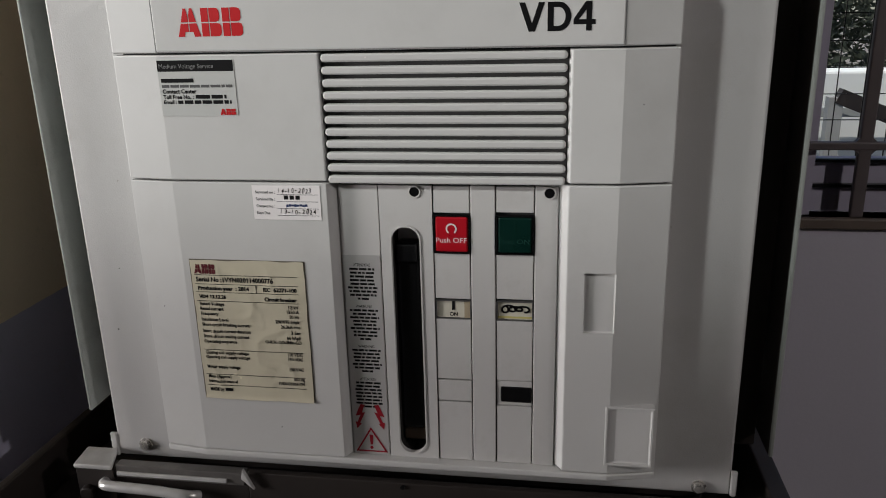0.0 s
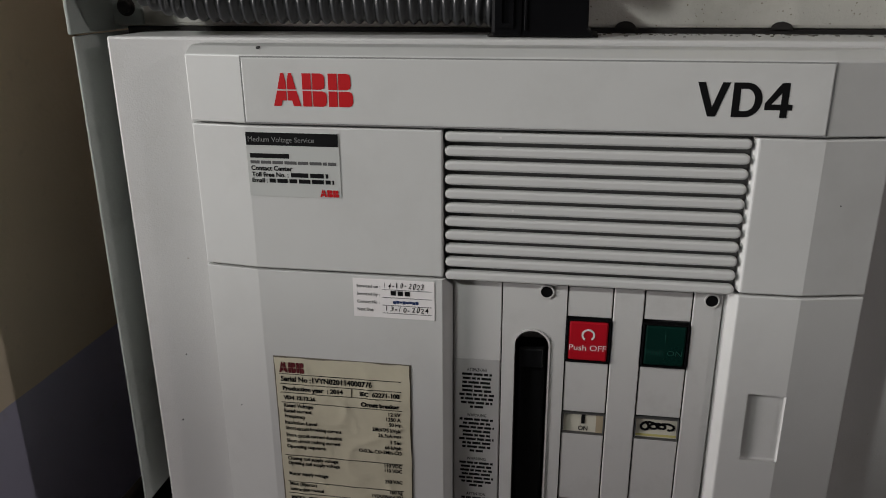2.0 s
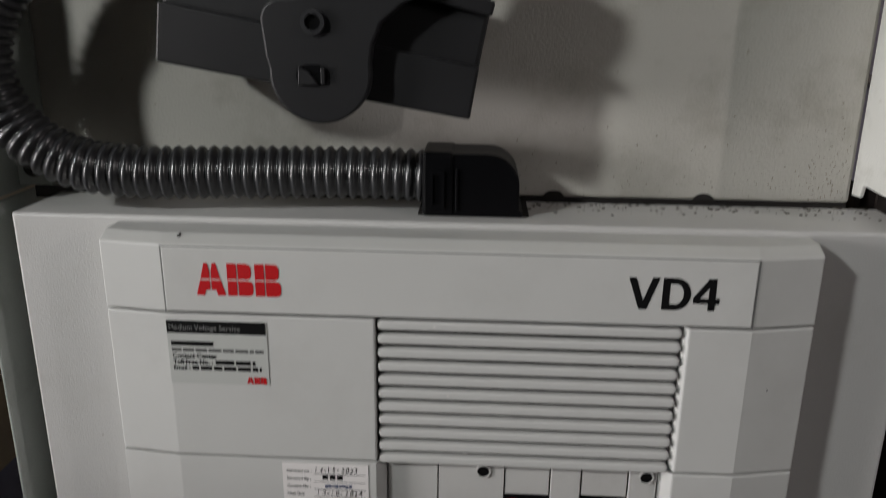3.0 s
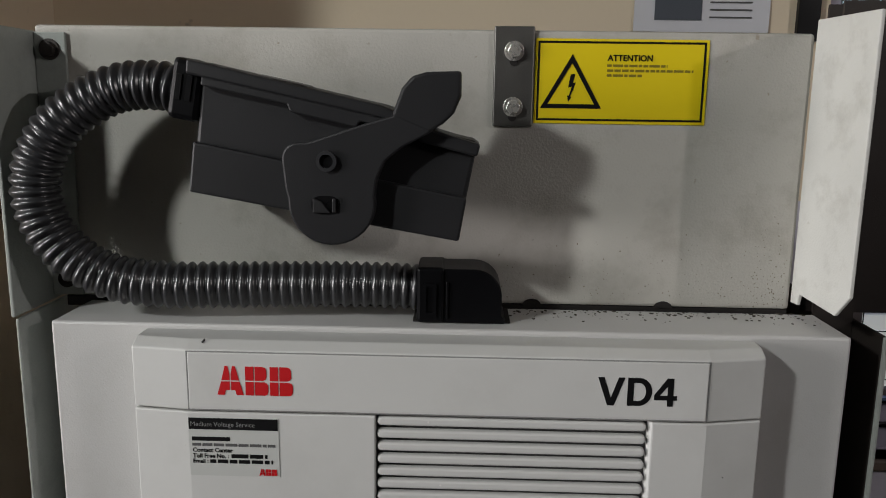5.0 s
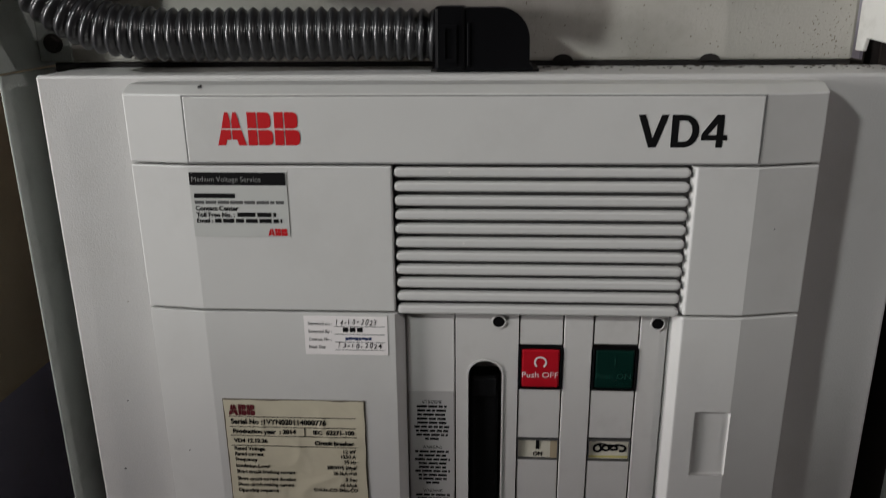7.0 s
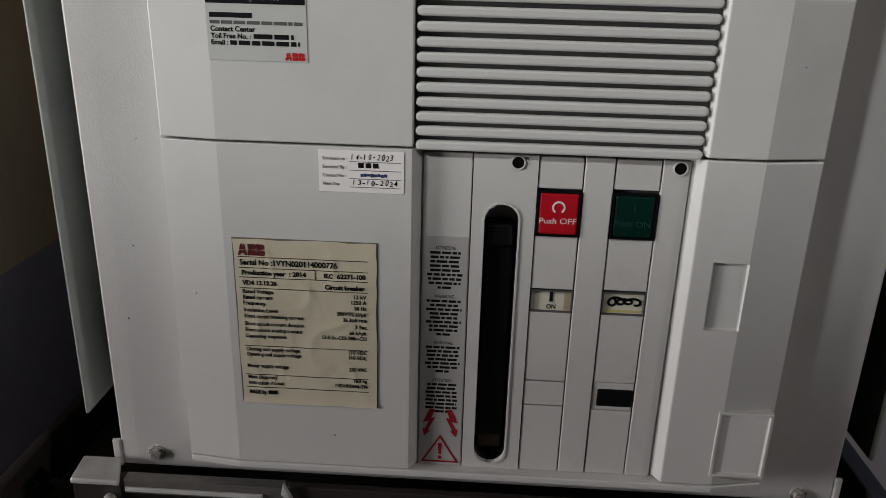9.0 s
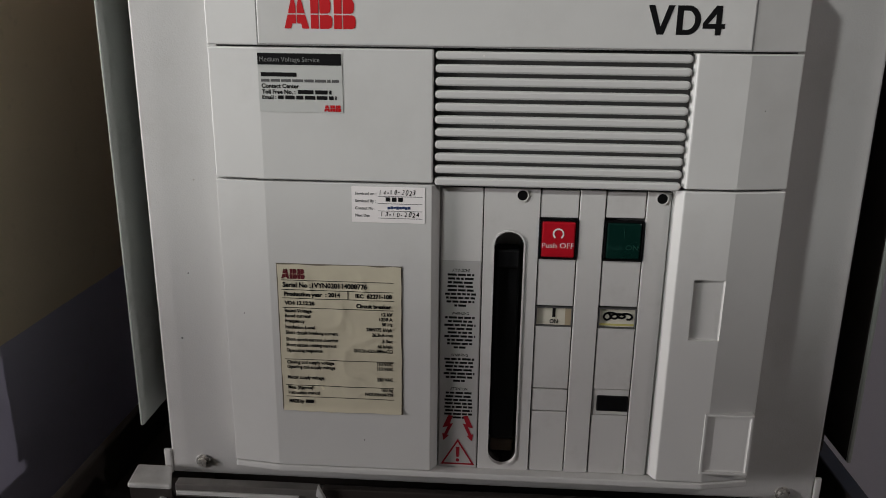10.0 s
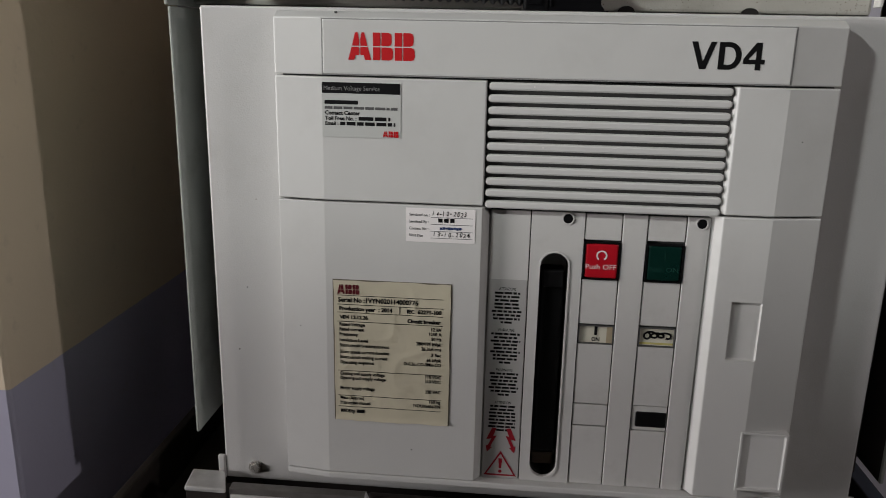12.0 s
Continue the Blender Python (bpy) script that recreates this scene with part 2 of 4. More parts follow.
def frame_plate(x0, x1, z0, z1, w, y0, y1):
    return ring_plate(rect(x0, x1, z0, z1), rect(x0 + w, x1 - w, z0 + w, z1 - w), y0, y1)


def lettering(text, x, z, width, height, y, mat, parent, bold=0.0, name="lettering", turn=0.0, lie=None):
    """A printed line whose left end and base stand at x, z, as wide and high as given, on a face towards -y."""
    cu = bpy.data.curves.new("text", "FONT")
    cu.body, cu.size, cu.offset, cu.resolution_u = text, 1.0, bold, 3
    tmp = new("text", cu)
    bpy.context.view_layer.update()
    me = bpy.data.meshes.new_from_object(tmp.evaluated_get(bpy.context.evaluated_depsgraph_get()))
    bpy.data.objects.remove(tmp)
    co = np.array([v.co[:] for v in me.vertices])
    lo, hi = co.min(0), co.max(0)
    caps = max(0.55, min(hi[1], 0.78))
    ct, st = math.cos(turn), math.sin(turn)
    for v in me.vertices:
        a = (v.co[0] - lo[0]) / max(1e-6, hi[0] - lo[0]) * width
        b = v.co[1] / caps * height
        px, pz = x + a * ct - b * st, z + a * st + b * ct
        v.co = (px, y if lie is None else lie(px, pz) - 0.00032, pz)
    me.materials.clear()
    me.materials.append(mat)
    me.name = name
    ob = new(name, me)
    ob.parent = parent
    return ob


def scrawl(text, x, z, width, height, y, mat, parent, rng):
    """Handwritten characters: thin, slanting, of uneven size and height."""
    step = width / len(text)
    for k, c in enumerate(text):
        narrow = 0.16 if c == "1" else 0.42 if c == "-" else 0.62
        ob = lettering(c, 0, 0, step * narrow * rng.uniform(0.85, 1.2), height * rng.uniform(0.85, 1.15), y, mat, parent, 0.006, "handwriting")
        slant, up, tip = rng.uniform(0.05, 0.3), rng.uniform(-0.0004, 0.0004), rng.uniform(-0.12, 0.12)
        for v in ob.data.vertices:
            a, b = v.co.x, v.co.z
            v.co.x, v.co.z = x + step * (k + 0.1) + a + slant * b, z + up + b + tip * a


def bar(x0, x1, z, h, y, mat, parent, name="printed_line"):
    return part(name, box(x0, x1, y - 0.0001, y, z - h / 2, z + h / 2), mat, parent)


def illegible(x0, x1, z, h, y, mat, parent, rng):
    """A line of print too small to read, as short bars with word gaps."""
    bms, x = [], x0
    while x < x1 - 0.3 * h:
        w = min(h * rng.uniform(1.2, 4.2), x1 - x)
        bms.append(box(x, x + w, y - 0.0001, y, z - h / 2, z + h / 2))
        x += w + h * 0.45
    return tagged(part("printed_line", join(*bms), mat, parent), kind="stuff")


def carve(ob, cutter):
    """Takes the cutter's shape out of a mesh object."""
    me = bpy.data.meshes.new("cutter")
    bmesh.ops.recalc_face_normals(cutter, faces=cutter.faces)
    cutter.to_mesh(me)
    cutter.free()
    tool = new("cutter", me)
    mod = ob.modifiers.new("cut", "BOOLEAN")
    mod.object, mod.operation, mod.solver = tool, "DIFFERENCE", "EXACT"
    bpy.context.view_layer.update()
    done = bpy.data.meshes.new_from_object(ob.evaluated_get(bpy.context.evaluated_depsgraph_get()))
    ob.modifiers.clear()
    ob.data = done
    bpy.data.objects.remove(tool)
    return ob


def hex_bolt(parent, x, y, z, r, mat=None, washer=True, name="bolt"):
    """A hexagon-headed bolt with its washer, pointing towards -y."""
    mat = mat or M_BOLT
    head = prism([(x + r * math.cos(a), z + r * math.sin(a)) for a in np.linspace(0.2, 0.2 + 2 * math.pi, 6, endpoint=False)], y - r * 0.9, y, r * 0.12)
    cup = drum(x, y - r * 0.95, y - r * 0.8, z, r * 0.45, 12)
    b = part(name, join(head, cup), mat, parent)
    if washer:
        part("washer", drum(x, y - 0.0016, y + 0.001, z, r * 1.35, 24, 0.0004), mat, b)
    return b


def lay(ob, lie):
    """Presses a flat print down on an uneven face."""
    top = min(v.co.y for v in ob.data.vertices)
    for v in ob.data.vertices:
        v.co.y = lie(v.co.x, v.co.z) - (0.00035 if v.co.y < top + 0.00005 else 0.0001)
    return ob


def logo(x, z, w, h, y, mat, parent, lie=None):
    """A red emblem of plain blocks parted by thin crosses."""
    g = h * 0.022
    zc = z + h * 0.49

    def block(pts):
        ob = part("emblem_block", prism(pts, y - 0.0002, y), mat, parent)
        return lay(ob, lie) if lie else ob
    mid = x + w * 0.175
    for m in (-1, 1):
        block([(mid + m * a * w, z + b * h) for a, b in ((0.175, 0), (0.080, 0), (0.062, 0.17), (g / w, 0.17), (g / w, 0.468), (0.122, 0.468))])
        block([(mid + m * a * w, z + b * h) for a, b in ((0.117, 0.512), (g / w, 0.512), (g / w, 0.74), (0.030, 1.0), (0.068, 1.0))])
    for bx in (x + w * 0.375, x + w * 0.70):
        sp = bx + w * 0.118
        for za, zb, wide, up in ((z, zc - g, 0.300, 0), (zc + g, z + h, 0.280, 1)):
            block(rect(bx, sp - g, za, zb))
            r = h * 0.13
            e = bx + w * wide
            block([(sp + g, za), (e - r, za), (e - r * 0.3, za + r * 0.3), (e, za + r), (e, zb - r), (e - r * 0.3, zb - r * 0.3), (e - r, zb), (sp + g, zb)])


# ---- room ----
def room():
    s = lambda name, bm, mat, label, cat: tagged(finish(name, bm, mat), label, cat, kind="structure")
    s("floor", box(-4.2, 4.2, -6.2, 0.7, -0.1, 0.0), M_FLOOR, "grey concrete switch room floor in deep shade", "floor")
    s("ceiling", box(-4.2, 4.2, -6.2, 0.7, 3.6, 3.7), M_CEIL, "plain plastered ceiling of the switch room", "ceiling")
    west = join(box(-4.2, -4.0, -6.2, -1.85, 0.0, 3.6), box(-4.2, -4.0, -0.85, 0.04, 0.0, 3.6), box(-4.2, -4.0, -1.85, -0.85, 2.15, 3.6))
    s("wall_west", west, M_FAR, "unseen two-tone wall with doorway, paint darkened to cut bounced light", "wall")
    s("wall_east", box(4.0, 4.2, -6.2, 0.7, 0.0, 3.6), M_FAR, "unseen two-tone side wall, paint darkened to cut bounced light", "wall")
    s("wall_south", box(-4.0, 4.0, -6.2, -6.0, 0.0, 3.6), M_FAR, "unseen two-tone wall across the room, paint darkened to cut bounced light", "wall")
    s("wall_pier", box(-4.0, -0.52, 0.04, 0.7, 0.0, 3.6, 0.004), M_WALL, "beige wall pier with violet-grey dado beside the breaker", "wall")
    # window wall, in four blocks round its opening
    x0, x1, z0, z1 = WIN
    wall = join(box(-0.52, x0, 0.50, 0.70, 0, 3.6), box(x1, 4.0, 0.50, 0.70, 0, 3.6), box(x0, x1, 0.50, 0.70, 0, z0), box(x0, x1, 0.50, 0.70, z1, 3.6))
    s("wall_north", wall, M_WALL_N, "painted masonry wall behind the breaker with window opening", "wall")


# cabinet shape added out of view to keep the key lamp off the lower front
def key_shade_block():
    d = thing("steel_cabinet", "unseen cabinet-shaped block added to shade the lower front", "cabinet")
    part("cabinet_body", box(-0.950, -0.440, -0.750, -0.550, 0.0, 1.655, 0.004), M_SHEET, d)
    leaf = part("cabinet_door", box(-0.940, -0.450, -0.766, -0.7505, 0.06, 1.63, 0.003), M_SHEET, d)
    part("door_handle", box(-0.490, -0.475, -0.786, -0.7665, 0.86, 1.00, 0.005), M_BLACK, leaf)


WIN = (0.457, 1.30, 1.045, 2.2)
# lower colour lighter than the pier's dado, standing in for light on this wall
M_WALL_N = wall_paint("north_wall_brightened", BEIGE, (0.60, 0.58, 0.65), 1.40)
room()
key_shade_block()


# ---- circuit breaker ----
XL, XR = -0.2265, 0.2205          # outer edges of the moulded cover
FL, FR = -0.186, 0.180          # where its flat front turns into the slanting sides
SIDE_L, SIDE_R, REAR_Y = 0.0052, 0.0085, 0.034   # depth of the slanting sides' outer edges, and of the sheet behind


def cover_block(x0, x1, z0, z1, left=None, right=None, edge=0.0011):
    """A moulded block with a flat front; left/right: points (x, y) of its slanting ends."""
    pts = [(x0, REAR_Y)] + (left or [(x0, 0.0)]) + (right or [(x1, 0.0)]) + [(x1, REAR_Y)]
    return prism(pts, z0, z1, edge, 2, axis="z")


def type_mark(parent):
    """The three large bold characters V, D and 4."""
    y0, y1, z, h = -0.0011, -0.0009, 1.3140, 0.0205
    x = 0.1025
    vee = [(x, z + h), (x + 0.0070, z), (x + 0.0117, z), (x + 0.0187, z + h), (x + 0.0143, z + h), (x + 0.00935, z + 0.0056), (x + 0.0044, z + h)]
    part("lettering", prism(vee, y0, y1), M_BLACKINK, parent)
    x = 0.1232
    bow = lambda r0, r1, x0, lo, hi: [(x0, lo), (x + 0.0078, lo)] + [(x + 0.0078 + r0 * math.cos(a), (lo + hi) / 2 + r1 * math.sin(a)) for a in np.linspace(-1.45, 1.45, 15)] + [(x + 0.0078, hi), (x0, hi)]
    part("lettering", ring_plate(bow(0.0092, h / 2, x, z, z + h), bow(0.0050, h / 2 - 0.0037, x + 0.0043, z + 0.0037, z + h - 0.0037), y0, y1), M_BLACKINK, parent)
    x = 0.1418
    diagonal = [(x, z + 0.0045), (x, z + 0.0083), (x + 0.0086, z + h), (x + 0.0110, z + h), (x + 0.0110, z + 0.0170), (x + 0.0038, z + 0.0079), (x + 0.0038, z + 0.0045)]
    four = join(prism(diagonal, y0, y1), prism(rect(x + 0.0038, x + 0.0158, z + 0.0045, z + 0.0079), y0 - 0.00002, y1), prism(rect(x + 0.0091, x + 0.0131, z, z + h), y0 - 0.00004, y1))
    part("lettering", four, M_BLACKINK, parent)


def breaker():
    cb = thing("circuit_breaker", "light grey medium voltage circuit breaker with moulded front cover", "circuit breaker")
    # painted sheet front with its folded top
    sheet = join(box(-0.299, 0.291, 0.034, 0.0385, 0.909, 1.356, 0.0022), box(-0.2985, 0.2905, 0.0372, 0.0985, 1.352, 1.3555, 0.0008),
                 box(-0.2988, -0.2965, 0.0372, 0.09, 0.93, 1.3518), box(0.2885, 0.2908, 0.0372, 0.09, 0.93, 1.3518))
    front = part("front_plate", sheet, M_PLATE, cb, "textured light grey painted steel front plate")
    # tabs at the foot of the plate
    for x0, x1 in ((-0.3058, -0.2986), (0.2906, 0.2962)):
        part("tab", box(x0, x1, 0.0326, 0.0365, 0.908, 0.9335, 0.0014), M_PLATE, front)
    for x, z in ((-0.2685, 0.9225), (0.2635, 0.9160)):
        hex_bolt(front, x, 0.034, z, 0.0050)
    # moulded cover
    cov = part("front_cover", cover_block(XL, -0.0525, 1.2000, 1.3012, [(XL, SIDE_L), (FL, 0.0)]), M_COVER, cb, "smooth light grey plastic front cover")
    part("cover_panel", cover_block(0.1397, XR, 1.2000, 1.3012, [(0.1398, 0.0045), (0.1419, 0.0)], [(FR, 0.0), (XR, SIDE_R)]), M_COVER, cov)
    part("cover_panel", cover_block(XL, -0.0462, 0.9447, 1.1984, [(XL, SIDE_L), (FL, 0.0)], [(-0.0530, 0.0), (-0.0470, 0.0098), (-0.0462, 0.0098)]), M_COVER, cov)
    wing = part("cover_panel", cover_block(0.1342, XR, 0.9447, 1.1984, [(0.1342, 0.0088), (0.1368, 0.0088), (0.1413, 0.0)], [(FR, 0.0), (XR, SIDE_R)]), M_COVER, cov)
    # foot lip along the cover
    lip = prism([(XL, REAR_Y), (XL, SIDE_L - 0.001), (FL, -0.0012), (FR, -0.0012), (XR, SIDE_R - 0.001), (XR, REAR_Y)], 0.9380, 0.9441, 0.0014, 3, axis="z")
    part("foot_lip", lip, M_COVER, cov)
    # head of the cover: slanting sides, and a top that slopes back to the plate
    plan = [(XL, REAR_Y), (XL, SIDE_L), (FL, 0.0), (FR, 0.0), (XR, SIDE_R), (XR, REAR_Y)]
    bm = bmesh.new()
    loops = []
    for z, back in ((1.3026, 0.0), (1.3472, 0.0), (1.3522, 0.0105)):
        loops.append([bm.verts.new((x, y if y == REAR_Y else y + back, z)) for x, y in plan])
    for a, b in zip(loops, loops[1:]):
        for i in range(6):
            bm.faces.new((a[i], a[(i + 1) % 6], b[(i + 1) % 6], b[i]))
    bm.faces.new(loops[2])
    bm.faces.new(loops[0][::-1])
    bmesh.ops.recalc_face_normals(bm, faces=bm.faces)
    part("cover_head", soften(bm, 0.0011, 2, 8), M_COVER, cov)
    band = part("name_band", box(FL + 0.0012, FR - 0.0012, -0.0009, 0.001, 1.3036, 1.3458, 0.0008), M_COVER, cb, "plain light grey band for the maker's mark")
    part("seam", frame_plate(FL + 0.0002, FR - 0.0002, 1.3028, 1.3466, 0.0009, -0.0003, 0.0002), plain("seam_grey", (0.24, 0.24, 0.235)), band)
    logo(-0.1640, 1.3150, 0.0535, 0.0212, -0.0010, M_REDINK, band)
    type_mark(band)
    # dark joint core behind the seams
    part("joint_core", join(box(-0.222, -0.0535, 0.014, 0.0335, 0.947, 1.346), box(0.1480, 0.217, 0.014, 0.0335, 0.947, 1.346), box(-0.0534, 0.1479, 0.014, 0.0335, 1.197, 1.346)), M_GROOVE, cov)

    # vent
    # backing colour darkened to stand in for shade between the slats
    vent = part("vent_grille", box(-0.0520, 0.1394, 0.0076, 0.0100, 1.2002, 1.3010), M_VENT, cb, "backing behind the ventilation slats, coloured dark for the shade between them")
    pitch = (1.3018 - 1.1965) / 11
    slat = None
    outline = capsule(-0.0515, 0.1386, -0.0032, 0.0032, 8)
    for k in range(11):
        z = 1.3018 - pitch * (k + 0.5)
        if slat is None:
            slat = part("slat", prism(outline, 0.0008, 0.0075, 0.0016, 2), M_COVER, vent)
        else:
            s = new("slat", slat.data)
            s.parent = vent
        vent.children[-1].location = (0, 0, 0)
        (slat if k == 0 else s).location = (0, 0, z)

    # operating panel, a little behind the front
    pan = part("operating_panel", box(-0.0460, -0.0126, 0.0085, 0.0115, 0.9443, 1.1955, 0.0005), M_PANEL, cb, "recessed grey operating panel with buttons and indicators")
    part("panel_backing", box(-0.0460, -0.0040, 0.0120, 0.0140, 0.9443, 1.1955), M_GROOVE, pan)
    part("panel_backing", box(0.0215, 0.1338, 0.0120, 0.0140, 0.9443, 1.1955), M_GROOVE, pan)
    # slotted column
    slot = capsule(-0.0028, 0.0210, 0.9490, 1.1605, 14)
    half = len(slot) // 2
    rim = [(0.0322 - 0.0440 * i / (half - 1), 1.1955) for i in range(half)] + [(-0.0118 + 0.0440 * i / (half - 1), 0.9443) for i in range(half)]
    column = ring_plate(rim, slot, 0.0080, 0.0118)
    part("slotted_column", column, M_PANEL, pan)
    # slot walls and back coloured dark for the shade inside
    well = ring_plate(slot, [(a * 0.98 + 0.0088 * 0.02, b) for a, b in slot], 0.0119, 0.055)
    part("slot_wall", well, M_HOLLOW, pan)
    part("slot_rim", ring_plate([(0.0088 + (a - 0.0088) * 1.10, 1.0565 + (b - 1.0565) * 1.012) for a, b in slot], slot, 0.0072, 0.0079), M_PANEL, pan)
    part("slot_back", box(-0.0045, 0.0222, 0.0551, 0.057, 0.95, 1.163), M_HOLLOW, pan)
    lever = part("charging_lever", join(box(-0.0020, 0.0196, 0.018, 0.050, 0.968, 1.143, 0.003), box(0.0, 0.0176, 0.014, 0.0185, 1.128, 1.1435, 0.0015)), M_LEVER, cb, "black spring charging lever lying in its slot")
    part("slot_foot", prism([(-0.0015, 0.9535), (0.0190, 0.9535), (0.0190, 0.966), (-0.0015, 0.966)], 0.022, 0.05, 0.002), plain("slot_foot_tan", (0.16, 0.12, 0.09), 0.6), pan)
    # plain mullions
    part("mullion", box(0.0637, 0.0836, 0.0080, 0.0118, 0.9443, 1.1955, 0.0006), M_PANEL, pan)
    part("mullion", box(0.1156, 0.1340, 0.0080, 0.0118, 0.9443, 1.1955, 0.0006), M_PANEL, pan)
    for x0, x1, rows in ((0.0331, 0.0628, ((1.1730, 1.1950), (1.0985, 1.1395), (1.0240, 1.0800), (1.0030, 1.0228), (0.9443, 1.0018))),
                         (0.0845, 0.1147, ((1.1740, 1.1950), (1.0995, 1.1385), (1.0250, 1.0800), (0.9443, 1.0005)))):
        for z0, z1 in rows:
            part("tile", box(x0, x1, 0.0086, 0.0118, z0, z1, 0.0006), M_PANEL, pan)
    # screw holes, black discs in place of their inner shade, with their collars
    for x in (0.0182, 0.1268):
        ring = [(x + 0.0050 * math.cos(a), 1.1905 + 0.0050 * math.sin(a)) for a in np.linspace(0, 2 * math.pi, 24, endpoint=False)]
        core = [(x + 0.0041 * math.cos(a), 1.1905 + 0.0041 * math.sin(a)) for a in np.linspace(0, 2 * math.pi, 24, endpoint=False)]
        part("screw_hole", drum(x, 0.0074, 0.0079, 1.1905, 0.00405, 20), M_BLACK, pan)
        part("collar", ring_plate(ring, core, 0.0068, 0.0079), M_PANEL, pan)

    # push buttons in dark surrounds
    def button(x0, x1, z0, z1, mat, label):
        rim = part("push_button", frame_plate(x0, x1, z0, z1, 0.0010, 0.0070, 0.0118), M_BLACK, cb, label)
        part("button_cap", box(x0 + 0.0013, x1 - 0.0013, 0.0072, 0.0118, z0 + 0.0013, z1 - 0.0013, 0.0016), mat, rim)
        return rim

    red = button(0.0329, 0.0629, 1.1388, 1.1714, M_RED, "square red opening push button in a black rim")
    arc = np.linspace(radians(-55), radians(235), 24)
    ring = lambda r: [(0.0478 + r * math.cos(a), 1.1600 + r * math.sin(a)) for a in arc]
    part("ring_symbol", prism(ring(0.0046) + ring(0.0033)[::-1], 0.0069, 0.0071), M_WHITEINK, red)
    lettering("Push OFF", 0.0351, 1.1482, 0.0254, 0.0042, 0.0071, M_WHITEINK, red, bold=0.0)
    green = button(0.0843, 0.1147, 1.1388, 1.1716, M_GREEN, "square dark green closing push button in a black rim")
    part("stroke_symbol", box(0.0993, 0.1000, 0.0069, 0.0071, 1.1585, 1.1640), M_DIMINK, green)
    lettering("Push ON", 0.0868, 1.1482, 0.0245, 0.0040, 0.0071, M_DIMINK, green)

    # indicator windows
    def indicator(x0, x1, z0, z1, mat, label):
        w = part("indicator", frame_plate(x0, x1, z0, z1, 0.0007, 0.0084, 0.0118), M_VENT, cb, label)
        part("indicator_drum", box(x0 + 0.0009, x1 - 0.0009, 0.0105, 0.0117, z0 + 0.0009, z1 - 0.0009), mat, w)
        return w

    on = indicator(0.0331, 0.0629, 1.0803, 1.0972, M_IVORY, "ivory position indicator window showing ON")
    part("stroke_symbol", box(0.0467, 0.0492, 0.0101, 0.0104, 1.0880, 1.0963), M_BLACKINK, on)
    lettering("ON", 0.0447, 1.0825, 0.0068, 0.0036, 0.0102, M_BLACKINK, on, bold=0.02)
    # brown strip along the drum's right side
    part("aged_edge", box(0.0572, 0.0621, 0.0102, 0.0104, 1.0811, 1.0964), plain("brown_film", (0.42, 0.35, 0.24), 0.6), on)
    spring = indicator(0.0845, 0.1147, 1.0803, 1.0977, M_IVORY, "ivory spring indicator window with charged spring symbol")
    part("yellow_edge", box(0.0855, 0.1137, 0.0101, 0.0104, 1.0822, 1.0838), M_YELLOWED, spring)
    pts = [(0.0892 + 0.0205 * t + 0.0040 * math.sin(7.0 * math.pi * t + 0.6), 1.0906 + 0.0036 * math.cos(7.0 * math.pi * t + 0.6) * (0.75 + 0.25 * math.cos(5 * t))) for t in np.linspace(0, 1, 90)]
    cu = []
    for (xa, za), (xb, zb) in zip(pts, pts[1:]):
        dx, dz = xb - xa, zb - za
        d = max(1e-6, math.hypot(dx, dz))
        nx, nz = -dz / d * 0.00085, dx / d * 0.00085
        cu.append(prism([(xa + nx, za + nz), (xb + nx, zb + nz), (xb - nx, zb - nz), (xa - nx, za - nz)], 0.0101, 0.0104))
    part("spring_symbol", join(*cu), M_BLACKINK, spring)
    count = part("counter_window", box(0.0845, 0.1147, 0.0092, 0.0118, 1.0012, 1.0243, 0.0005), M_PANEL, cb, "black operation counter window")
    part("counter_glass", box(0.0878, 0.1144, 0.0080, 0.0104, 1.0044, 1.0190, 0.0018), M_BLACK, count)
    for i in range(4):
        bar(0.0950 + i * 0.0032, 0.0967 + i * 0.0032, 1.0122, 0.0034, 0.0084, M_GREYINK, count, "counter_digit")

    # two shallow pockets in the cover's right wing
    carve(wing, box(0.1557, 0.1806, -0.01, 0.0030, 1.0757, 1.1272, 0.0010))
    pad = part("cover_pocket", box(0.1768, 0.2172, -0.0009, 0.0120, 0.9535, 1.0100, 0.0006), M_COVER, cb, "square pocket with raised rim at the cover's foot")
    carve(pad, box(0.1788, 0.2150, -0.01, 0.0012, 0.9560, 1.0078, 0.0012))

    # stickers
    rng = random.Random(5)
    lab = part("service_label", box(-0.1862, -0.1215, -0.0004, 0.0, 1.2530, 1.2972), M_LABEL, cb, "grey service label with black header strip")
    part("header_strip", box(-0.1860, -0.1222, -0.0006, -0.0005, 1.2884, 1.2970), M_BLACKINK, lab)
    lettering("Medium Voltage Service", -0.1845, 1.2908, 0.0460, 0.0034, -0.0007, plain("header_grey", (0.22, 0.22, 0.22)), lab)
    part("printed_line", box(-0.1840, -0.1565, -0.0006, -0.0005, 1.2797, 1.2828), M_BLACKINK, lab)
    illegible(-0.1840, -0.1235, 1.2768, 0.0021, -0.0005, M_GREYINK, lab, rng)
    lettering("Contact Center", -0.1838, 1.2712, 0.0290, 0.0033, -0.0006, M_BLACKINK, lab, bold=0.03)
    lettering("Toll Free No. :", -0.1838, 1.2668, 0.0260, 0.0032, -0.0006, M_BLACKINK, lab, bold=0.03)
    illegible(-0.1560, -0.1300, 1.2684, 0.0030, -0.0005, M_BLACKINK, lab, rng)
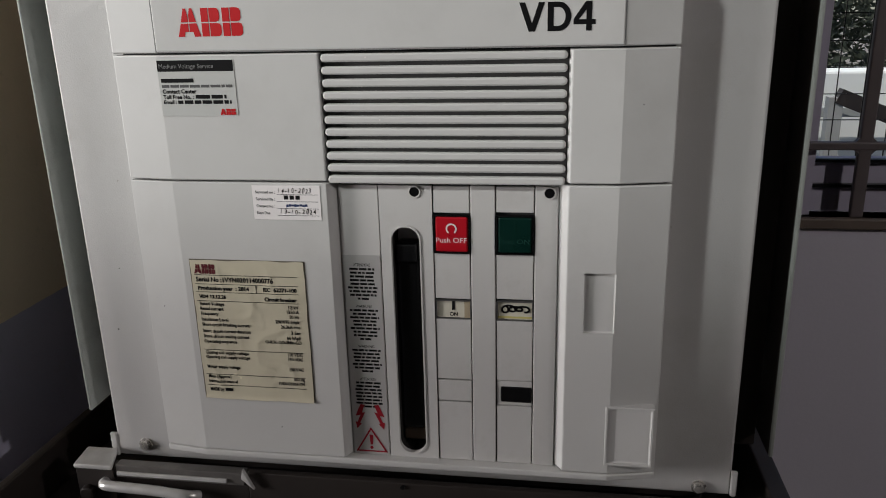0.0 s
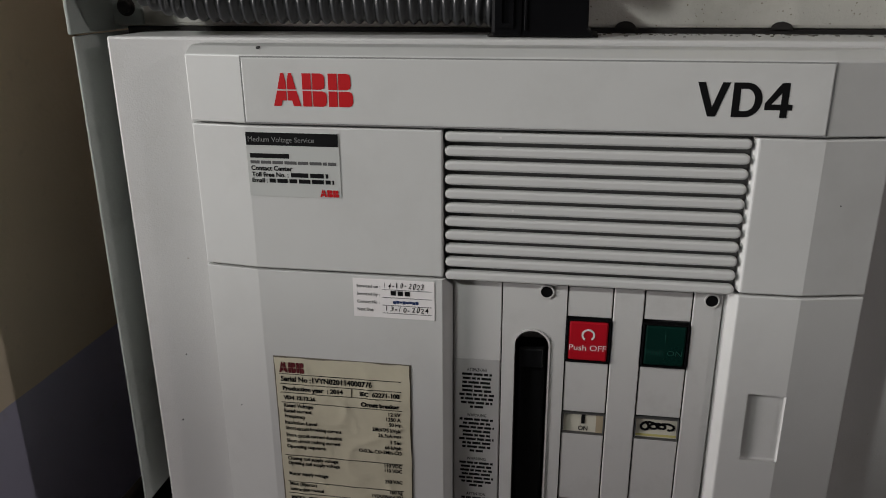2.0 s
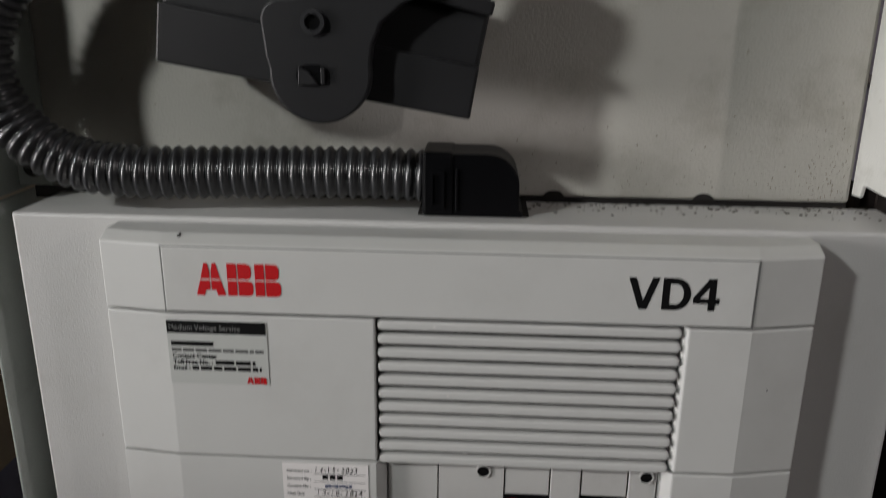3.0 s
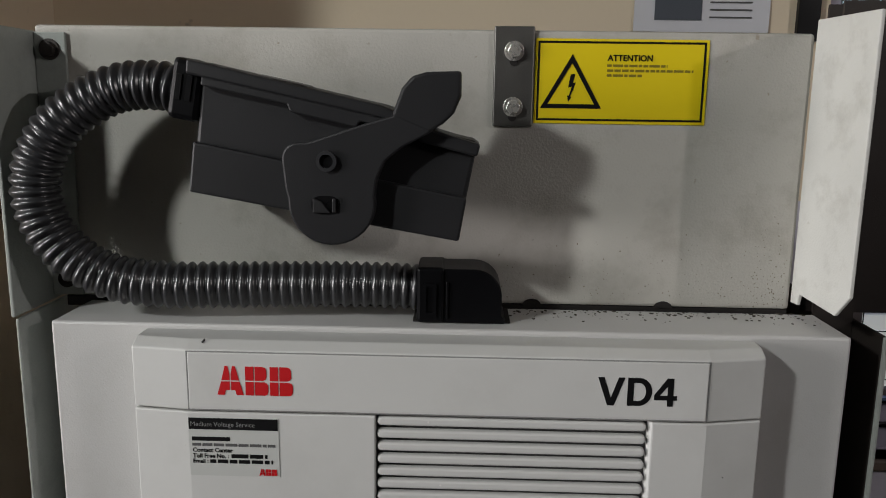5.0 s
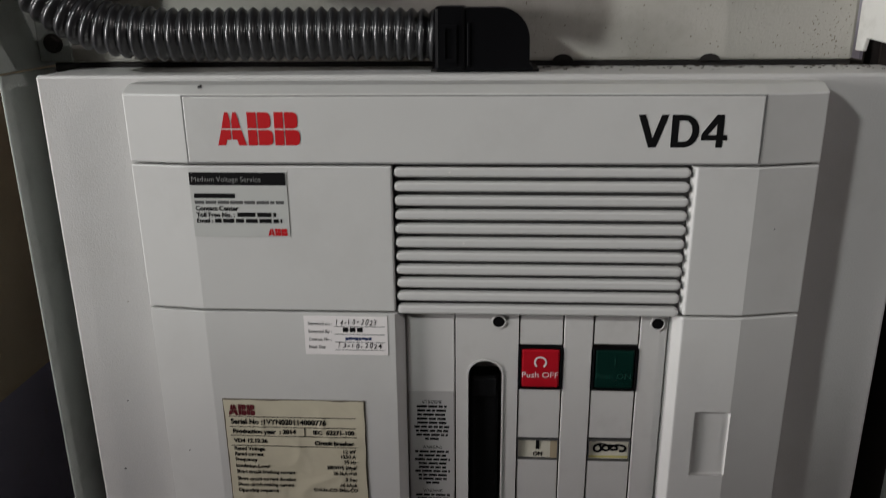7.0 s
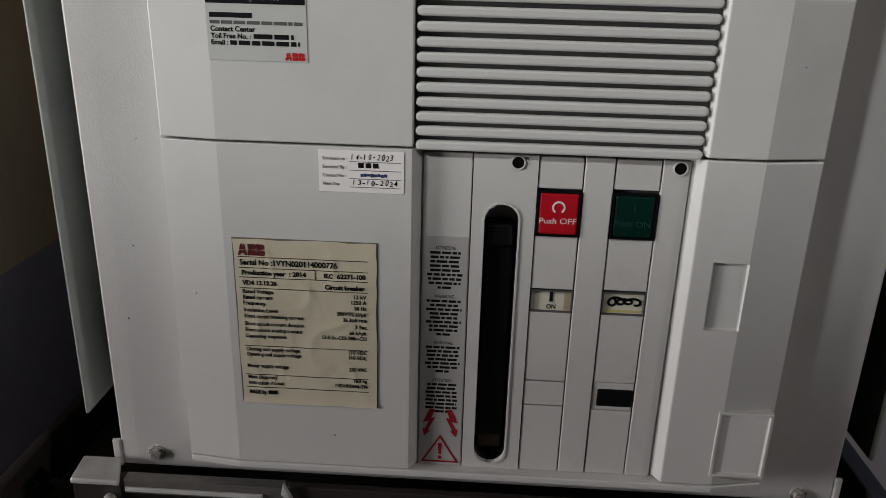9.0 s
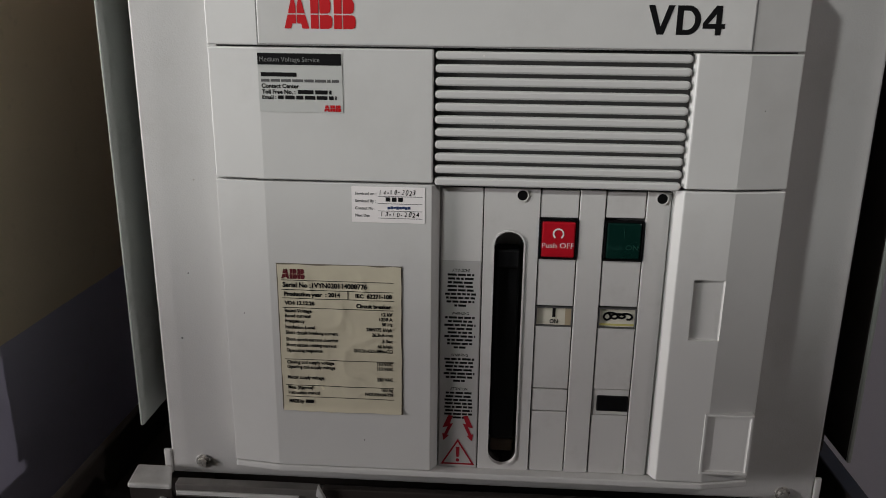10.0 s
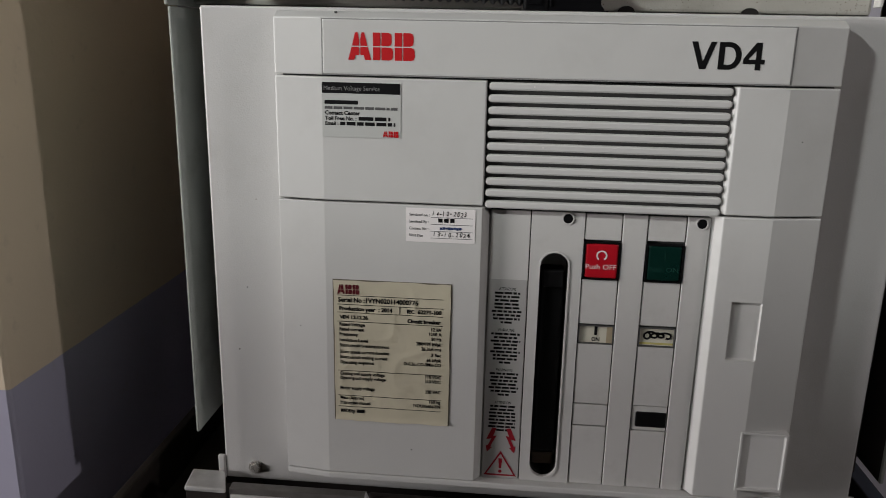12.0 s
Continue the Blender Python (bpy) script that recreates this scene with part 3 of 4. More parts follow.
    lettering("Email :", -0.1838, 1.2628, 0.0110, 0.0030, -0.0006, M_BLACKINK, lab, bold=0.03)
    illegible(-0.1715, -0.1262, 1.2642, 0.0028, -0.0005, M_BLACKINK, lab, rng)
    logo(-0.1362, 1.2540, 0.0130, 0.0048, -0.0005, M_REDINK, lab)

    card = part("service_sticker", box(-0.1165, -0.0585, -0.0004, 0.0, 1.1672, 1.1962), M_CARD, cb, "small white sticker with handwritten service dates")
    for k, (word, w) in enumerate((("Serviced on :", 0.0170), ("Serviced By :", 0.0165), ("Contact No :", 0.0160), ("Next Due", 0.0115))):
        z = 1.1895 - 0.0059 * k
        lettering(word, -0.1138, z, w, 0.0024, -0.0005, M_GREYINK, card, bold=0.02)
        part("rule", box(-0.0955, -0.0605, -0.0006, -0.0005, z - 0.0010, z - 0.0006), M_GREYINK, card)
    scrawl("14-10-2023", -0.0945, 1.1900, 0.0290, 0.0042, -0.0006, M_BLACKINK, card, random.Random(31))
    part("handwriting", join(*[box(-0.0895 + i * 0.0050, -0.0858 + i * 0.0050, -0.0006, -0.0005, 1.1846, 1.1880) for i in range(3)]), M_BLACKINK, card)
    part("crossed_out_line", join(*[box(-0.0880 + i * 0.0023, -0.0859 + i * 0.0023, -0.0006, -0.0005, 1.1783 + 0.0003 * (i % 3), 1.1804 + 0.0003 * (i % 2)) for i in range(8)]), M_BLUEINK, card)
    scrawl("13-10-2024", -0.0935, 1.1724, 0.0310, 0.0040, -0.0006, M_BLACKINK, card, random.Random(32))

    # rating plate of creased foil
    def foil_y(x, z):
        u, v = (x + 0.1282) / 0.1018, (z - 1.0645) / 0.1315
        inner = max(0.0, min(1.0, 9 * min(0.5 - abs(u), 0.5 - abs(v))))
        c = noise.noise(Vector((x * 26 + z * 16, z * 22 - x * 14, 3.1)))
        e = noise.noise(Vector((x * 60 - z * 12, z * 45 + x * 30, 5.2)))
        return -0.0008 - (0.0042 * max(0, 0.14 - abs(c)) + 0.0030 * max(0, 0.10 - abs(e))) * inner - 0.0016 * max(0.0, (-v - 0.465) / 0.035) ** 2
    bm = bmesh.new()
    bmesh.ops.create_grid(bm, x_segments=60, y_segments=78, size=0.5)
    for v in bm.verts:
        rag = noise.noise(Vector((v.co[0] * 9, v.co[1] * 9, 9.0))) * 0.0007 if max(abs(v.co[0]), abs(v.co[1])) > 0.499 else 0.0
        x, z = -0.1282 + v.co[0] * 0.1018 + rag, 1.0645 + v.co[1] * 0.1315 + rag
        v.co = (x, foil_y(x, z), z)
    # narrow dark brown frame just outside the foil
    rim = frame_plate(-0.1800, -0.0764, 0.9981, 1.1309, 0.0022, -0.0003, 0.0)
    foil = part("rating_plate", bm, M_FOIL, cb, "creased champagne foil rating plate with black print", smooth=True)
    part("adhesive_edge", rim, plain("plate_edge_brown", (0.15, 0.13, 0.10), 0.7), foil, "thin dark brown line round the plate")
    y = -0.0019
    logo(-0.1760, 1.1180, 0.0195, 0.0085, y, plain("maroon_ink", (0.10, 0.012, 0.016)), foil, foil_y)
    L, R = -0.1752, -0.0845
    rules = (1.1168, 1.1085, 1.1012, 1.0928, 1.0465, 1.0225, 1.0118)
    for z in rules:
        strips = [box(L - 0.001 + k * 0.00463, L - 0.001 + (k + 1) * 0.00463, y - 0.0002, y, z - 0.00022, z + 0.00022) for k in range(20)]
        lay(part("rule", join(*strips), M_BLACKINK, foil), foil_y)
    lay(part("rule", box(-0.1215, -0.1211, y - 0.0002, y, 1.1015, 1.1083), M_BLACKINK, foil), foil_y)
    put = lambda s, x, z, w, h=0.0030, b=0.004: lettering(s, x, z, w, h, y - 0.0001, M_BLACKINK, foil, bold=b + 0.026, lie=foil_y)
    put("Serial No :1VYN020114000776", L, 1.1108, 0.0700, 0.0044, 0.004)
    put("Production year  : 2014", L + 0.001, 1.1032, 0.0465, 0.0036, 0.018)
    put("IEC  62271-100", -0.1150, 1.1032, 0.0300, 0.0036, 0.018)
    put("VD4 12.12.26", L + 0.001, 1.0955, 0.0250, 0.0034, 0.018)
    put("Circuit breaker", -0.1145, 1.0945, 0.0290, 0.0036, 0.022)
    left = (("Rated Voltage", 0.0225), ("Rated current", 0.0215), ("Frequency", 0.0165), ("Insulation Level", 0.0250), ("Short circuit breaking current", 0.0440),
            ("Short circuit current duration", 0.0440), ("Short circuit making current", 0.0425), ("Operating sequence", 0.0305))
    zs = [1.0888, 1.0842, 1.0796, 1.0742, 1.0693, 1.0632, 1.0582, 1.0533]
    for (s, w), z in zip(left, zs):
        put(s, L + 0.0008, z, w, 0.0031)
    for s, w, z in (("12 kV", 0.0092, 1.0878), ("1250 A", 0.0110, 1.0835), ("50 Hz", 0.0090, 1.0790), ("28kV/75 kVpk", 0.0220, 1.0742), ("26.3kA rms", 0.0175, 1.0696),
                    ("3 Sec", 0.0088, 1.0640), ("66 kApk", 0.0128, 1.0592), ("O-0.3s.-CO-3Min-CO", 0.0330, 1.0548)):
        put(s, R - w, z, w, 0.0031)
    for s, w, z in (("Closing coil supply voltage", 0.0400, 1.0425), ("Opening coil supply voltage", 0.0410, 1.0382), ("Motor supply voltage", 0.0310, 1.0285),
                    ("Mass (Approx)", 0.0215, 1.0190), ("Instruction manual", 0.0270, 1.0142)):
        put(s, L + 0.0008, z, w, 0.0031)
    for s, w, z in (("110 VDC", 0.0135, 1.0432), ("110 VDC", 0.0135, 1.0388), ("230 VAC", 0.0135, 1.0290), ("160 kg", 0.0098, 1.0196), ("1VDU05604-YN", 0.0240, 1.0150)):
        put(s, R - w, z, w, 0.0031)
    put("MADE by", L + 0.001, 1.0060, 0.0130, 0.0034, 0.02)
    lay(bar(L + 0.0155, L + 0.0225, 1.0076, 0.0032, y, M_BLACKINK, foil), foil_y)

    # warning strip in the recess
    strip = part("warning_strip", box(-0.0455, -0.0134, 0.0080, 0.0084, 0.9447, 1.1352), M_STRIP, cb, "grey multilingual warning strip with red hazard signs")
    mid = -0.0293
    for head, top, lines in (("ATTENZIONE", 1.1255, 9), ("WARNUNG", 1.0880, 9), ("WARNING", 1.0505, 7), ("ATTENTION", 1.0190, 8)):
        lettering(head, mid - 0.0072, top, 0.0144, 0.0025, 0.0079, M_BLACKINK, strip, bold=0.01)
        z = top - 0.0034
        for k in range(lines):
            half = rng.uniform(0.0100, 0.0132) if k < lines - 1 else 0.0050
            illegible(mid - half, mid + half, z + 0.0008, 0.0019, 0.0080, M_BLACKINK, strip, rng)
            z -= 0.00335
    for x, m in ((-0.0392, 1), (-0.0198, -1)):
        bolt = [(0.0012, 0.020), (0.0044, 0.0195), (0.0022, 0.0130), (0.0046, 0.0135), (0.0002, 0.0040), (0.0016, 0.0036), (-0.0022, -0.0005), (-0.0032, 0.0052), (-0.0018, 0.0048), (0.0008, 0.0108), (-0.0030, 0.0100)]
        part("hazard_bolt", prism([(x + a * m * 1.2, 0.9712 + b * 1.2) for a, b in bolt], 0.0077, 0.0079), M_DARKRED, strip)
    tri = lambda k: [(mid + k * a, 0.9558 + k * b) for a, b in ((0, 0.0164), (-0.0148, -0.0086), (0.0148, -0.0086))]
    part("hazard_triangle", ring_plate(tri(1.0), tri(0.83), 0.0077, 0.0079), M_DARKRED, strip)
    part("exclamation_mark", join(prism([(mid - 0.0017, 0.9645), (mid - 0.0010, 0.9546), (mid + 0.0010, 0.9546), (mid + 0.0017, 0.9645)], 0.0077, 0.0079), drum(mid, 0.0077, 0.0079, 0.9515, 0.0016, 12)), M_DARKRED, strip)
    # grit on the folded top
    drng = random.Random(11)
    grit = []
    for _ in range(520):
        gx, gy, gs = drng.uniform(0.045, 0.285), 0.0985 - abs(drng.gauss(0, 0.014)), 0.00022 + 0.0012 * drng.random() ** 4
        if gy > 0.042:
            grit.append(prism([(gx + gs * math.cos(a) * drng.uniform(0.6, 1.4), gy + gs * math.sin(a)) for a in np.linspace(0, 2 * math.pi, 6, endpoint=False)], 1.3553, 1.3553 + gs * 0.6, axis="z"))
    tagged(part("grit", join(*grit), plain("grit_dark", (0.07, 0.06, 0.05), 0.9), front), kind="stuff")
    # chipped paint on two slats, dark specks and rubbed marks on the cover and plate
    for x, y, z, r in ((-0.0150, 0.0006, 1.2972, 0.0008), (-0.0060, 0.0006, 1.2494, 0.0008)):
        part("paint_chip", drum(x, y, y + 0.0006, z, r, 7), M_WHITEINK, vent)
    for x, y, z, r in ((-0.2785, 0.0336, 1.0465, 0.0008), (-0.2680, 0.0336, 1.1080, 0.0006), (-0.2100, 0.0026, 1.0850, 0.0005), (-0.1100, -0.0003, 0.9720, 0.0006), (0.1950, 0.0028, 1.2600, 0.0005)):
        part("dark_speck", drum(x, y, y + 0.0008, z, r, 7), M_GREYINK, cov)
    # small fixing pin and dust specks on the top edge
    part("edge_pin", drum(-0.1755, 0.0060, 0.0110, 1.3512, 0.0009, 10), M_GROOVE, cov)
    return cb


breaker()


# ---- rear sheet with bracket and warning sign ----
def rear_panel():
    rp = thing("rear_panel", "stained grey-white sheet steel panel behind the breaker", "metal panel")
    sheet = part("sheet", box(-0.330, 0.2715, 0.1000, 0.1180, 1.3588, 1.5750, 0.003), M_BACK, rp)
    # dark strip in place of the shade under the sheet's foot
    part("joint_gap", box(-0.32, 0.27, 0.1010, 0.1080, 1.350, 1.3586), M_HOLLOW, rp)
    # half-round drain notches along the foot, dark patches in place of shaded openings
    for x in (0.0640, 0.1700):
        part("drain_notch", prism([(x + 0.0075 * math.cos(a), 1.3586 + 0.0052 * math.sin(a)) for a in np.linspace(0, math.pi, 12)], 0.0990, 0.0999), M_HOLLOW, rp)
    # specks of dirt, thickest towards the foot
    drng = random.Random(21)
    specks = []
    for k in range(420):
        gx = drng.uniform(0.03, 0.268) if k % 3 else 0.268 - abs(drng.gauss(0, 0.02))
        gz, gs = 1.3600 + abs(drng.gauss(0, 0.030)), 0.00012 + 0.0005 * drng.random() ** 3
        specks.append(prism([(gx + gs * math.cos(a) * drng.uniform(0.5, 1.5), gz + gs * math.sin(a) * drng.uniform(0.6, 1.6)) for a in np.linspace(0, 2 * math.pi, 6, endpoint=False)], 0.0998, 0.1001))
    tagged(part("dirt_specks", join(*specks), plain("dirt_brown", (0.22, 0.19, 0.15), 0.9), rp), kind="stuff")
    # folded right-hand wing with a cut corner
    wing = prism([(0.0995, 1.3655), (0.0900, 1.3655), (0.0880, 1.3745), (0.0420, 1.3700), (0.0270, 1.3870), (0.0270, 1.5850), (0.0995, 1.5850)], 0.2715, 0.2745, 0.0008, axis="x")
    w = part("wing", wing, M_FLANGE, rp, "off-white folded steel wing with a cut lower corner")
    for v in w.data.vertices:
        v.co.x += max(0.0, (0.0995 - v.co.y)) * 0.14
    # left-hand wing bolted on
    left = join(box(-0.3320, -0.3290, 0.0400, 0.1200, 1.3560, 1.5700, 0.0008), box(-0.3288, -0.3040, 0.0965, 0.0996, 1.3600, 1.5690, 0.0008))
    lw = part("wing", left, M_SHEET, rp, "grey-green folded steel wing bolted to the sheet")
    hex_bolt(lw, -0.3165, 0.0965, 1.5560, 0.0060, M_DARK, name="dark_bolt")
    hex_bolt(lw, -0.3165, 0.0965, 1.3735, 0.0053, M_DARK, name="dark_bolt")
    # slotted bracket
    bk = part("bracket", box(0.0280, 0.0590, 0.0965, 0.0998, 1.5020, 1.5775, 0.0012), M_STEEL, rp, "brushed steel bracket with two bolts")
    for z in (1.5590, 1.5170):
        # dark patch in place of the slot's inner shade
        part("bracket_slot", prism(capsule(0.0400, 0.0465, z - 0.0110, z + 0.0020, 8), 0.0955, 0.0964), M_HOLLOW, bk)
        hex_bolt(bk, 0.0434, 0.0958, z, 0.0056)
    # yellow sign
    sg = part("warning_sign", box(0.0600, 0.1920, 0.0992, 0.0999, 1.5050, 1.5690), M_SIGN, rp, "yellow electrical hazard sign with black border")
    part("border", frame_plate(0.0618, 0.1898, 1.5072, 1.5672, 0.0016, 0.0989, 0.0991), M_BLACKINK, sg)
    tri = lambda k: [(0.0884 + k * 1.04 * a, 1.5302 + k * 1.04 * b) for a, b in ((0, 0.0262), (-0.0227, -0.0131), (0.0227, -0.0131))]
    part("hazard_triangle", ring_plate(tri(1.0), tri(0.76), 0.0989, 0.0991), M_BLACKINK, sg)
    zig = [(-0.0008, 0.0130), (0.0026, 0.0130), (0.0010, 0.0062), (0.0034, 0.0068), (-0.0008, -0.0042), (0.0004, -0.0040), (-0.0022, -0.0082), (-0.0030, -0.0032), (-0.0018, -0.0034), (0.0004, 0.0036), (-0.0026, 0.0028)]
    part("lightning_symbol", prism([(0.0884 + a, 1.5295 + b) for a, b in zig], 0.0989, 0.0991), M_BLACKINK, sg)
    lettering("ATTENTION", 0.1150, 1.5528, 0.0345, 0.0046, 0.09885, M_BLACKINK, sg, bold=0.025)
    rng = random.Random(8)
    for z, w in ((1.5492, 0.046), (1.5455, 0.066), (1.5418, 0.027)):
        illegible(0.1150, 0.1150 + w, z, 0.0019, 0.0991, plain("sign_print", (0.22, 0.17, 0.02)), sg, rng)
    return rp


rear_panel()


# ---- control plug with its corrugated hose ----
def sweep(path, radius_at, sides=22):
    """A tube along a path that lies in one upright plane nearly; radius_at gives the radius at each length."""
    bm = bmesh.new()
    rings = []
    length = 0.0
    for i, p in enumerate(path):
        if i:
            length += (p - path[i - 1]).length
        t = (path[min(i + 1, len(path) - 1)] - path[max(i - 1, 0)]).normalized()
        u = t.cross(Vector((0, 1, 0))).normalized()
        w = u.cross(t)
        r = radius_at(length)
        rings.append([bm.verts.new(p + u * (r * math.cos(a)) + w * (r * math.sin(a))) for a in np.linspace(0, 2 * math.pi, sides, endpoint=False)])
    for a, b in zip(rings, rings[1:]):
        for i in range(sides):
            j = (i + 1) % sides
            bm.faces.new((a[i], a[j], b[j], b[i]))
    return bm


def smooth_path(knots, step):
    """Catmull-Rom through the knots, at an even step."""
    k = [Vector(p) for p in knots]
    k = [k[0] * 2 - k[1]] + k + [k[-1] * 2 - k[-2]]
    fine = []
    for a, b, c, d in zip(k, k[1:], k[2:], k[3:]):
        for t in np.linspace(0, 1, 60, endpoint=False):
            fine.append(0.5 * (2 * b + (c - a) * t + (2 * a - 5 * b + 4 * c - d) * t * t + (3 * b - a - 3 * c + d) * t ** 3))
    fine.append(k[-2])
    out, need = [fine[0]], step
    for p, q in zip(fine, fine[1:]):
        seg = (q - p).length
        while need <= seg:
            out.append(p.lerp(q, need / seg))
            need += step
        need -= seg
    return out


def control_plug():
    cp = thing("control_plug", "dark grey multi-pole control plug with latch lever and corrugated hose", "connector plug")
    tilt = radians(-10.3)
    cx, cz = -0.089, 1.480
    turn = lambda u, v: (cx + u * math.cos(tilt) - v * math.sin(tilt), cz + u * math.sin(tilt) + v * math.cos(tilt))
    shape = lambda pts: [turn(u, v) for u, v in pts]
    body = prism(shape([(-0.0965, -0.0430), (0.1010, -0.0400), (0.1015, 0.0320), (-0.1010, 0.0390)]), 0.0440, 0.0930, 0.003)
    b = part("plug_body", body, M_PLUG, cp)
    part("lower_shell", prism(shape([(-0.0975, -0.0440), (0.1020, -0.0415), (0.1015, -0.0090), (-0.0995, -0.0075)]), 0.0395, 0.0920, 0.0018), M_PLUG, b)
    part("lid_rim", prism(shape([(-0.1100, 0.0390), (0.0400, 0.0350), (0.0400, 0.0420), (0.0300, 0.0440), (-0.1110, 0.0490)]), 0.0360, 0.0940, 0.0018), M_PLUG, b)
    part("lid_rim", prism(shape([(0.0600, 0.0240), (0.1030, 0.0215), (0.1035, 0.0305), (0.0600, 0.0350)]), 0.0370, 0.0930, 0.0018), M_PLUG, b)
    part("lid_step", prism(shape([(-0.0980, 0.0330), (-0.0360, 0.0318), (-0.0330, 0.0270), (0.0150, 0.0255), (0.0170, 0.0300), (0.0420, 0.0300), (0.0420, 0.0352), (-0.0980, 0.0392)]), 0.0350, 0.0600, 0.0012), M_PLUG, b)
    part("type_plate", prism(shape([(-0.0620, 0.0478), (-0.0250, 0.0468), (-0.0250, 0.0474), (-0.0620, 0.0484)]), 0.0480, 0.0640), plain("worn_plate", (0.13, 0.12, 0.115)), b)
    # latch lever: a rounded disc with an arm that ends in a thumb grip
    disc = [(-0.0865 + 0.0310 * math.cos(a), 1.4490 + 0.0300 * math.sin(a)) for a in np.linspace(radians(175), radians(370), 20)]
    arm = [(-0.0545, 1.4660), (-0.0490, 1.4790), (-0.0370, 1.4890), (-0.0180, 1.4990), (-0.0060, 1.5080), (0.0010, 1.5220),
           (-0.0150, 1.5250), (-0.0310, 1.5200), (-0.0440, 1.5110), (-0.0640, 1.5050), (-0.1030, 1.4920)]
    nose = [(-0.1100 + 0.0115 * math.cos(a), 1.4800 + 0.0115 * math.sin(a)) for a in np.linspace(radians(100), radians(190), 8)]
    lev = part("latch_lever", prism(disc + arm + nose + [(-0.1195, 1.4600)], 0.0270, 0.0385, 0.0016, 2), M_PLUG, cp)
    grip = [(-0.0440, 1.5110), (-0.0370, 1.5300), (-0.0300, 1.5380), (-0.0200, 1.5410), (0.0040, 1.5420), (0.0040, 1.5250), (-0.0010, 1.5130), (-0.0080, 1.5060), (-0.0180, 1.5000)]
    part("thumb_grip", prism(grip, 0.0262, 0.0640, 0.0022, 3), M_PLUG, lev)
    ring = lambda r: [(-0.0895 + r * math.cos(a), 1.4790 + r * math.sin(a)) for a in np.linspace(0, 2 * math.pi, 24, endpoint=False)]
    part("pivot_ring", ring_plate(ring(0.0073), ring(0.0048), 0.0240, 0.0275), M_HOSE, lev)
    # black patches take the place of shade in the pivot hole and latch slot
    part("pivot_hole", drum(-0.0895, 0.0262, 0.0269, 1.4790, 0.0050, 20), M_BLACK, lev)
    part("latch_slot", prism(capsule(-0.1010, -0.0810, 1.4415, 1.4545, 8), 0.0262, 0.0269), M_BLACK, lev)
    part("latch_tooth", prism([(-0.0995, 1.4425), (-0.0870, 1.4425), (-0.0930, 1.4505), (-0.0995, 1.4530)], 0.0245, 0.0262, 0.0006), M_PLUG, lev)
    part("latch_tooth", box(-0.0858, -0.0830, 0.0245, 0.0262, 1.4430, 1.4530, 0.0006), M_PLUG, lev)
    # hose
    knots = [(-0.184, 0.048, 1.5222), (-0.215, 0.050, 1.5290), (-0.249, 0.050, 1.5250), (-0.284, 0.046, 1.5032), (-0.3040, 0.043, 1.4702), (-0.3035, 0.042, 1.4350), (-0.286, 0.043, 1.4065),
             (-0.255, 0.045, 1.3880), (-0.215, 0.049, 1.3820), (-0.170, 0.056, 1.3812), (-0.110, 0.064, 1.3808), (-0.060, 0.069, 1.3802), (-0.020, 0.071, 1.3785)]
    step = 0.0011
    path = smooth_path(knots, step)
    rib = 0.0077

    def radius(s):
        f = (s / rib) % 1.0
        return 0.0150 + 0.0032 * max(0.0, 1 - abs(f - 0.5) / 0.40) ** 0.5
    part("corrugated_hose", sweep(path, radius, 26), M_HOSE, cp, "shiny dark grey corrugated plastic conduit", smooth=True)
    # hose socket at the plug
    so = part("hose_socket", prism(shape([(-0.1220, 0.0060), (-0.0990, 0.0060), (-0.0990, 0.0470), (-0.1220, 0.0500)]), 0.0420, 0.0900, 0.004), M_ELBOW, cp)
    # clip slots are black patches that stand for their shade
    for u in (-0.1175, -0.1100):
        part("clip_slot", prism(shape([(u, 0.0200), (u + 0.0040, 0.0200), (u + 0.0040, 0.0380), (u, 0.0380)]), 0.0410, 0.0419), M_BLACK, so)
    # the plug hangs clear of the sheet behind it
    hang = Matrix.Translation((0.006, -0.49, 1.50)) @ Matrix.Scale(0.963, 4) @ Matrix.Translation((-0.006, 0.49, -1.50))
    for ob in (b, *b.children, lev, *lev.children, so, *so.children):
        ob.data.transform(hang)
    # elbow where the hose enters the breaker
    el = [(-0.0260, 1.3562), (0.0400, 1.3562), (0.0400, 1.3590), (0.0372, 1.3615)]
    el += [(0.0165 + 0.0205 * math.cos(a), 1.3772 + 0.0205 * math.sin(a)) for a in np.linspace(0, math.pi / 2, 9)] + [(-0.0260, 1.3977)]
    e = part("elbow_fitting", prism(el, 0.0345, 0.0760, 0.0085, 4), M_ELBOW, cp, "black plastic elbow fitting on the breaker's top")
    part("collar", prism(rect(-0.0270, -0.0060, 1.3565, 1.3988), 0.0330, 0.0770, 0.0025), M_ELBOW, e)
    part("clip", frame_plate(-0.0225, -0.0120, 1.3620, 1.3870, 0.0028, 0.0315, 0.0330), M_ELBOW, e)
    part("rib", box(-0.0050, -0.0030, 0.0330, 0.0350, 1.3600, 1.3880, 0.0006), M_ELBOW, e)
    part("foot_seal", box(-0.0300, 0.0440, 0.0385, 0.0780, 1.3556, 1.3575, 0.0006), M_HOLLOW, e)
    for ob in (e, *e.children):
        for v in ob.data.vertices:
            v.co.y += 0.015
    return cp


control_plug()


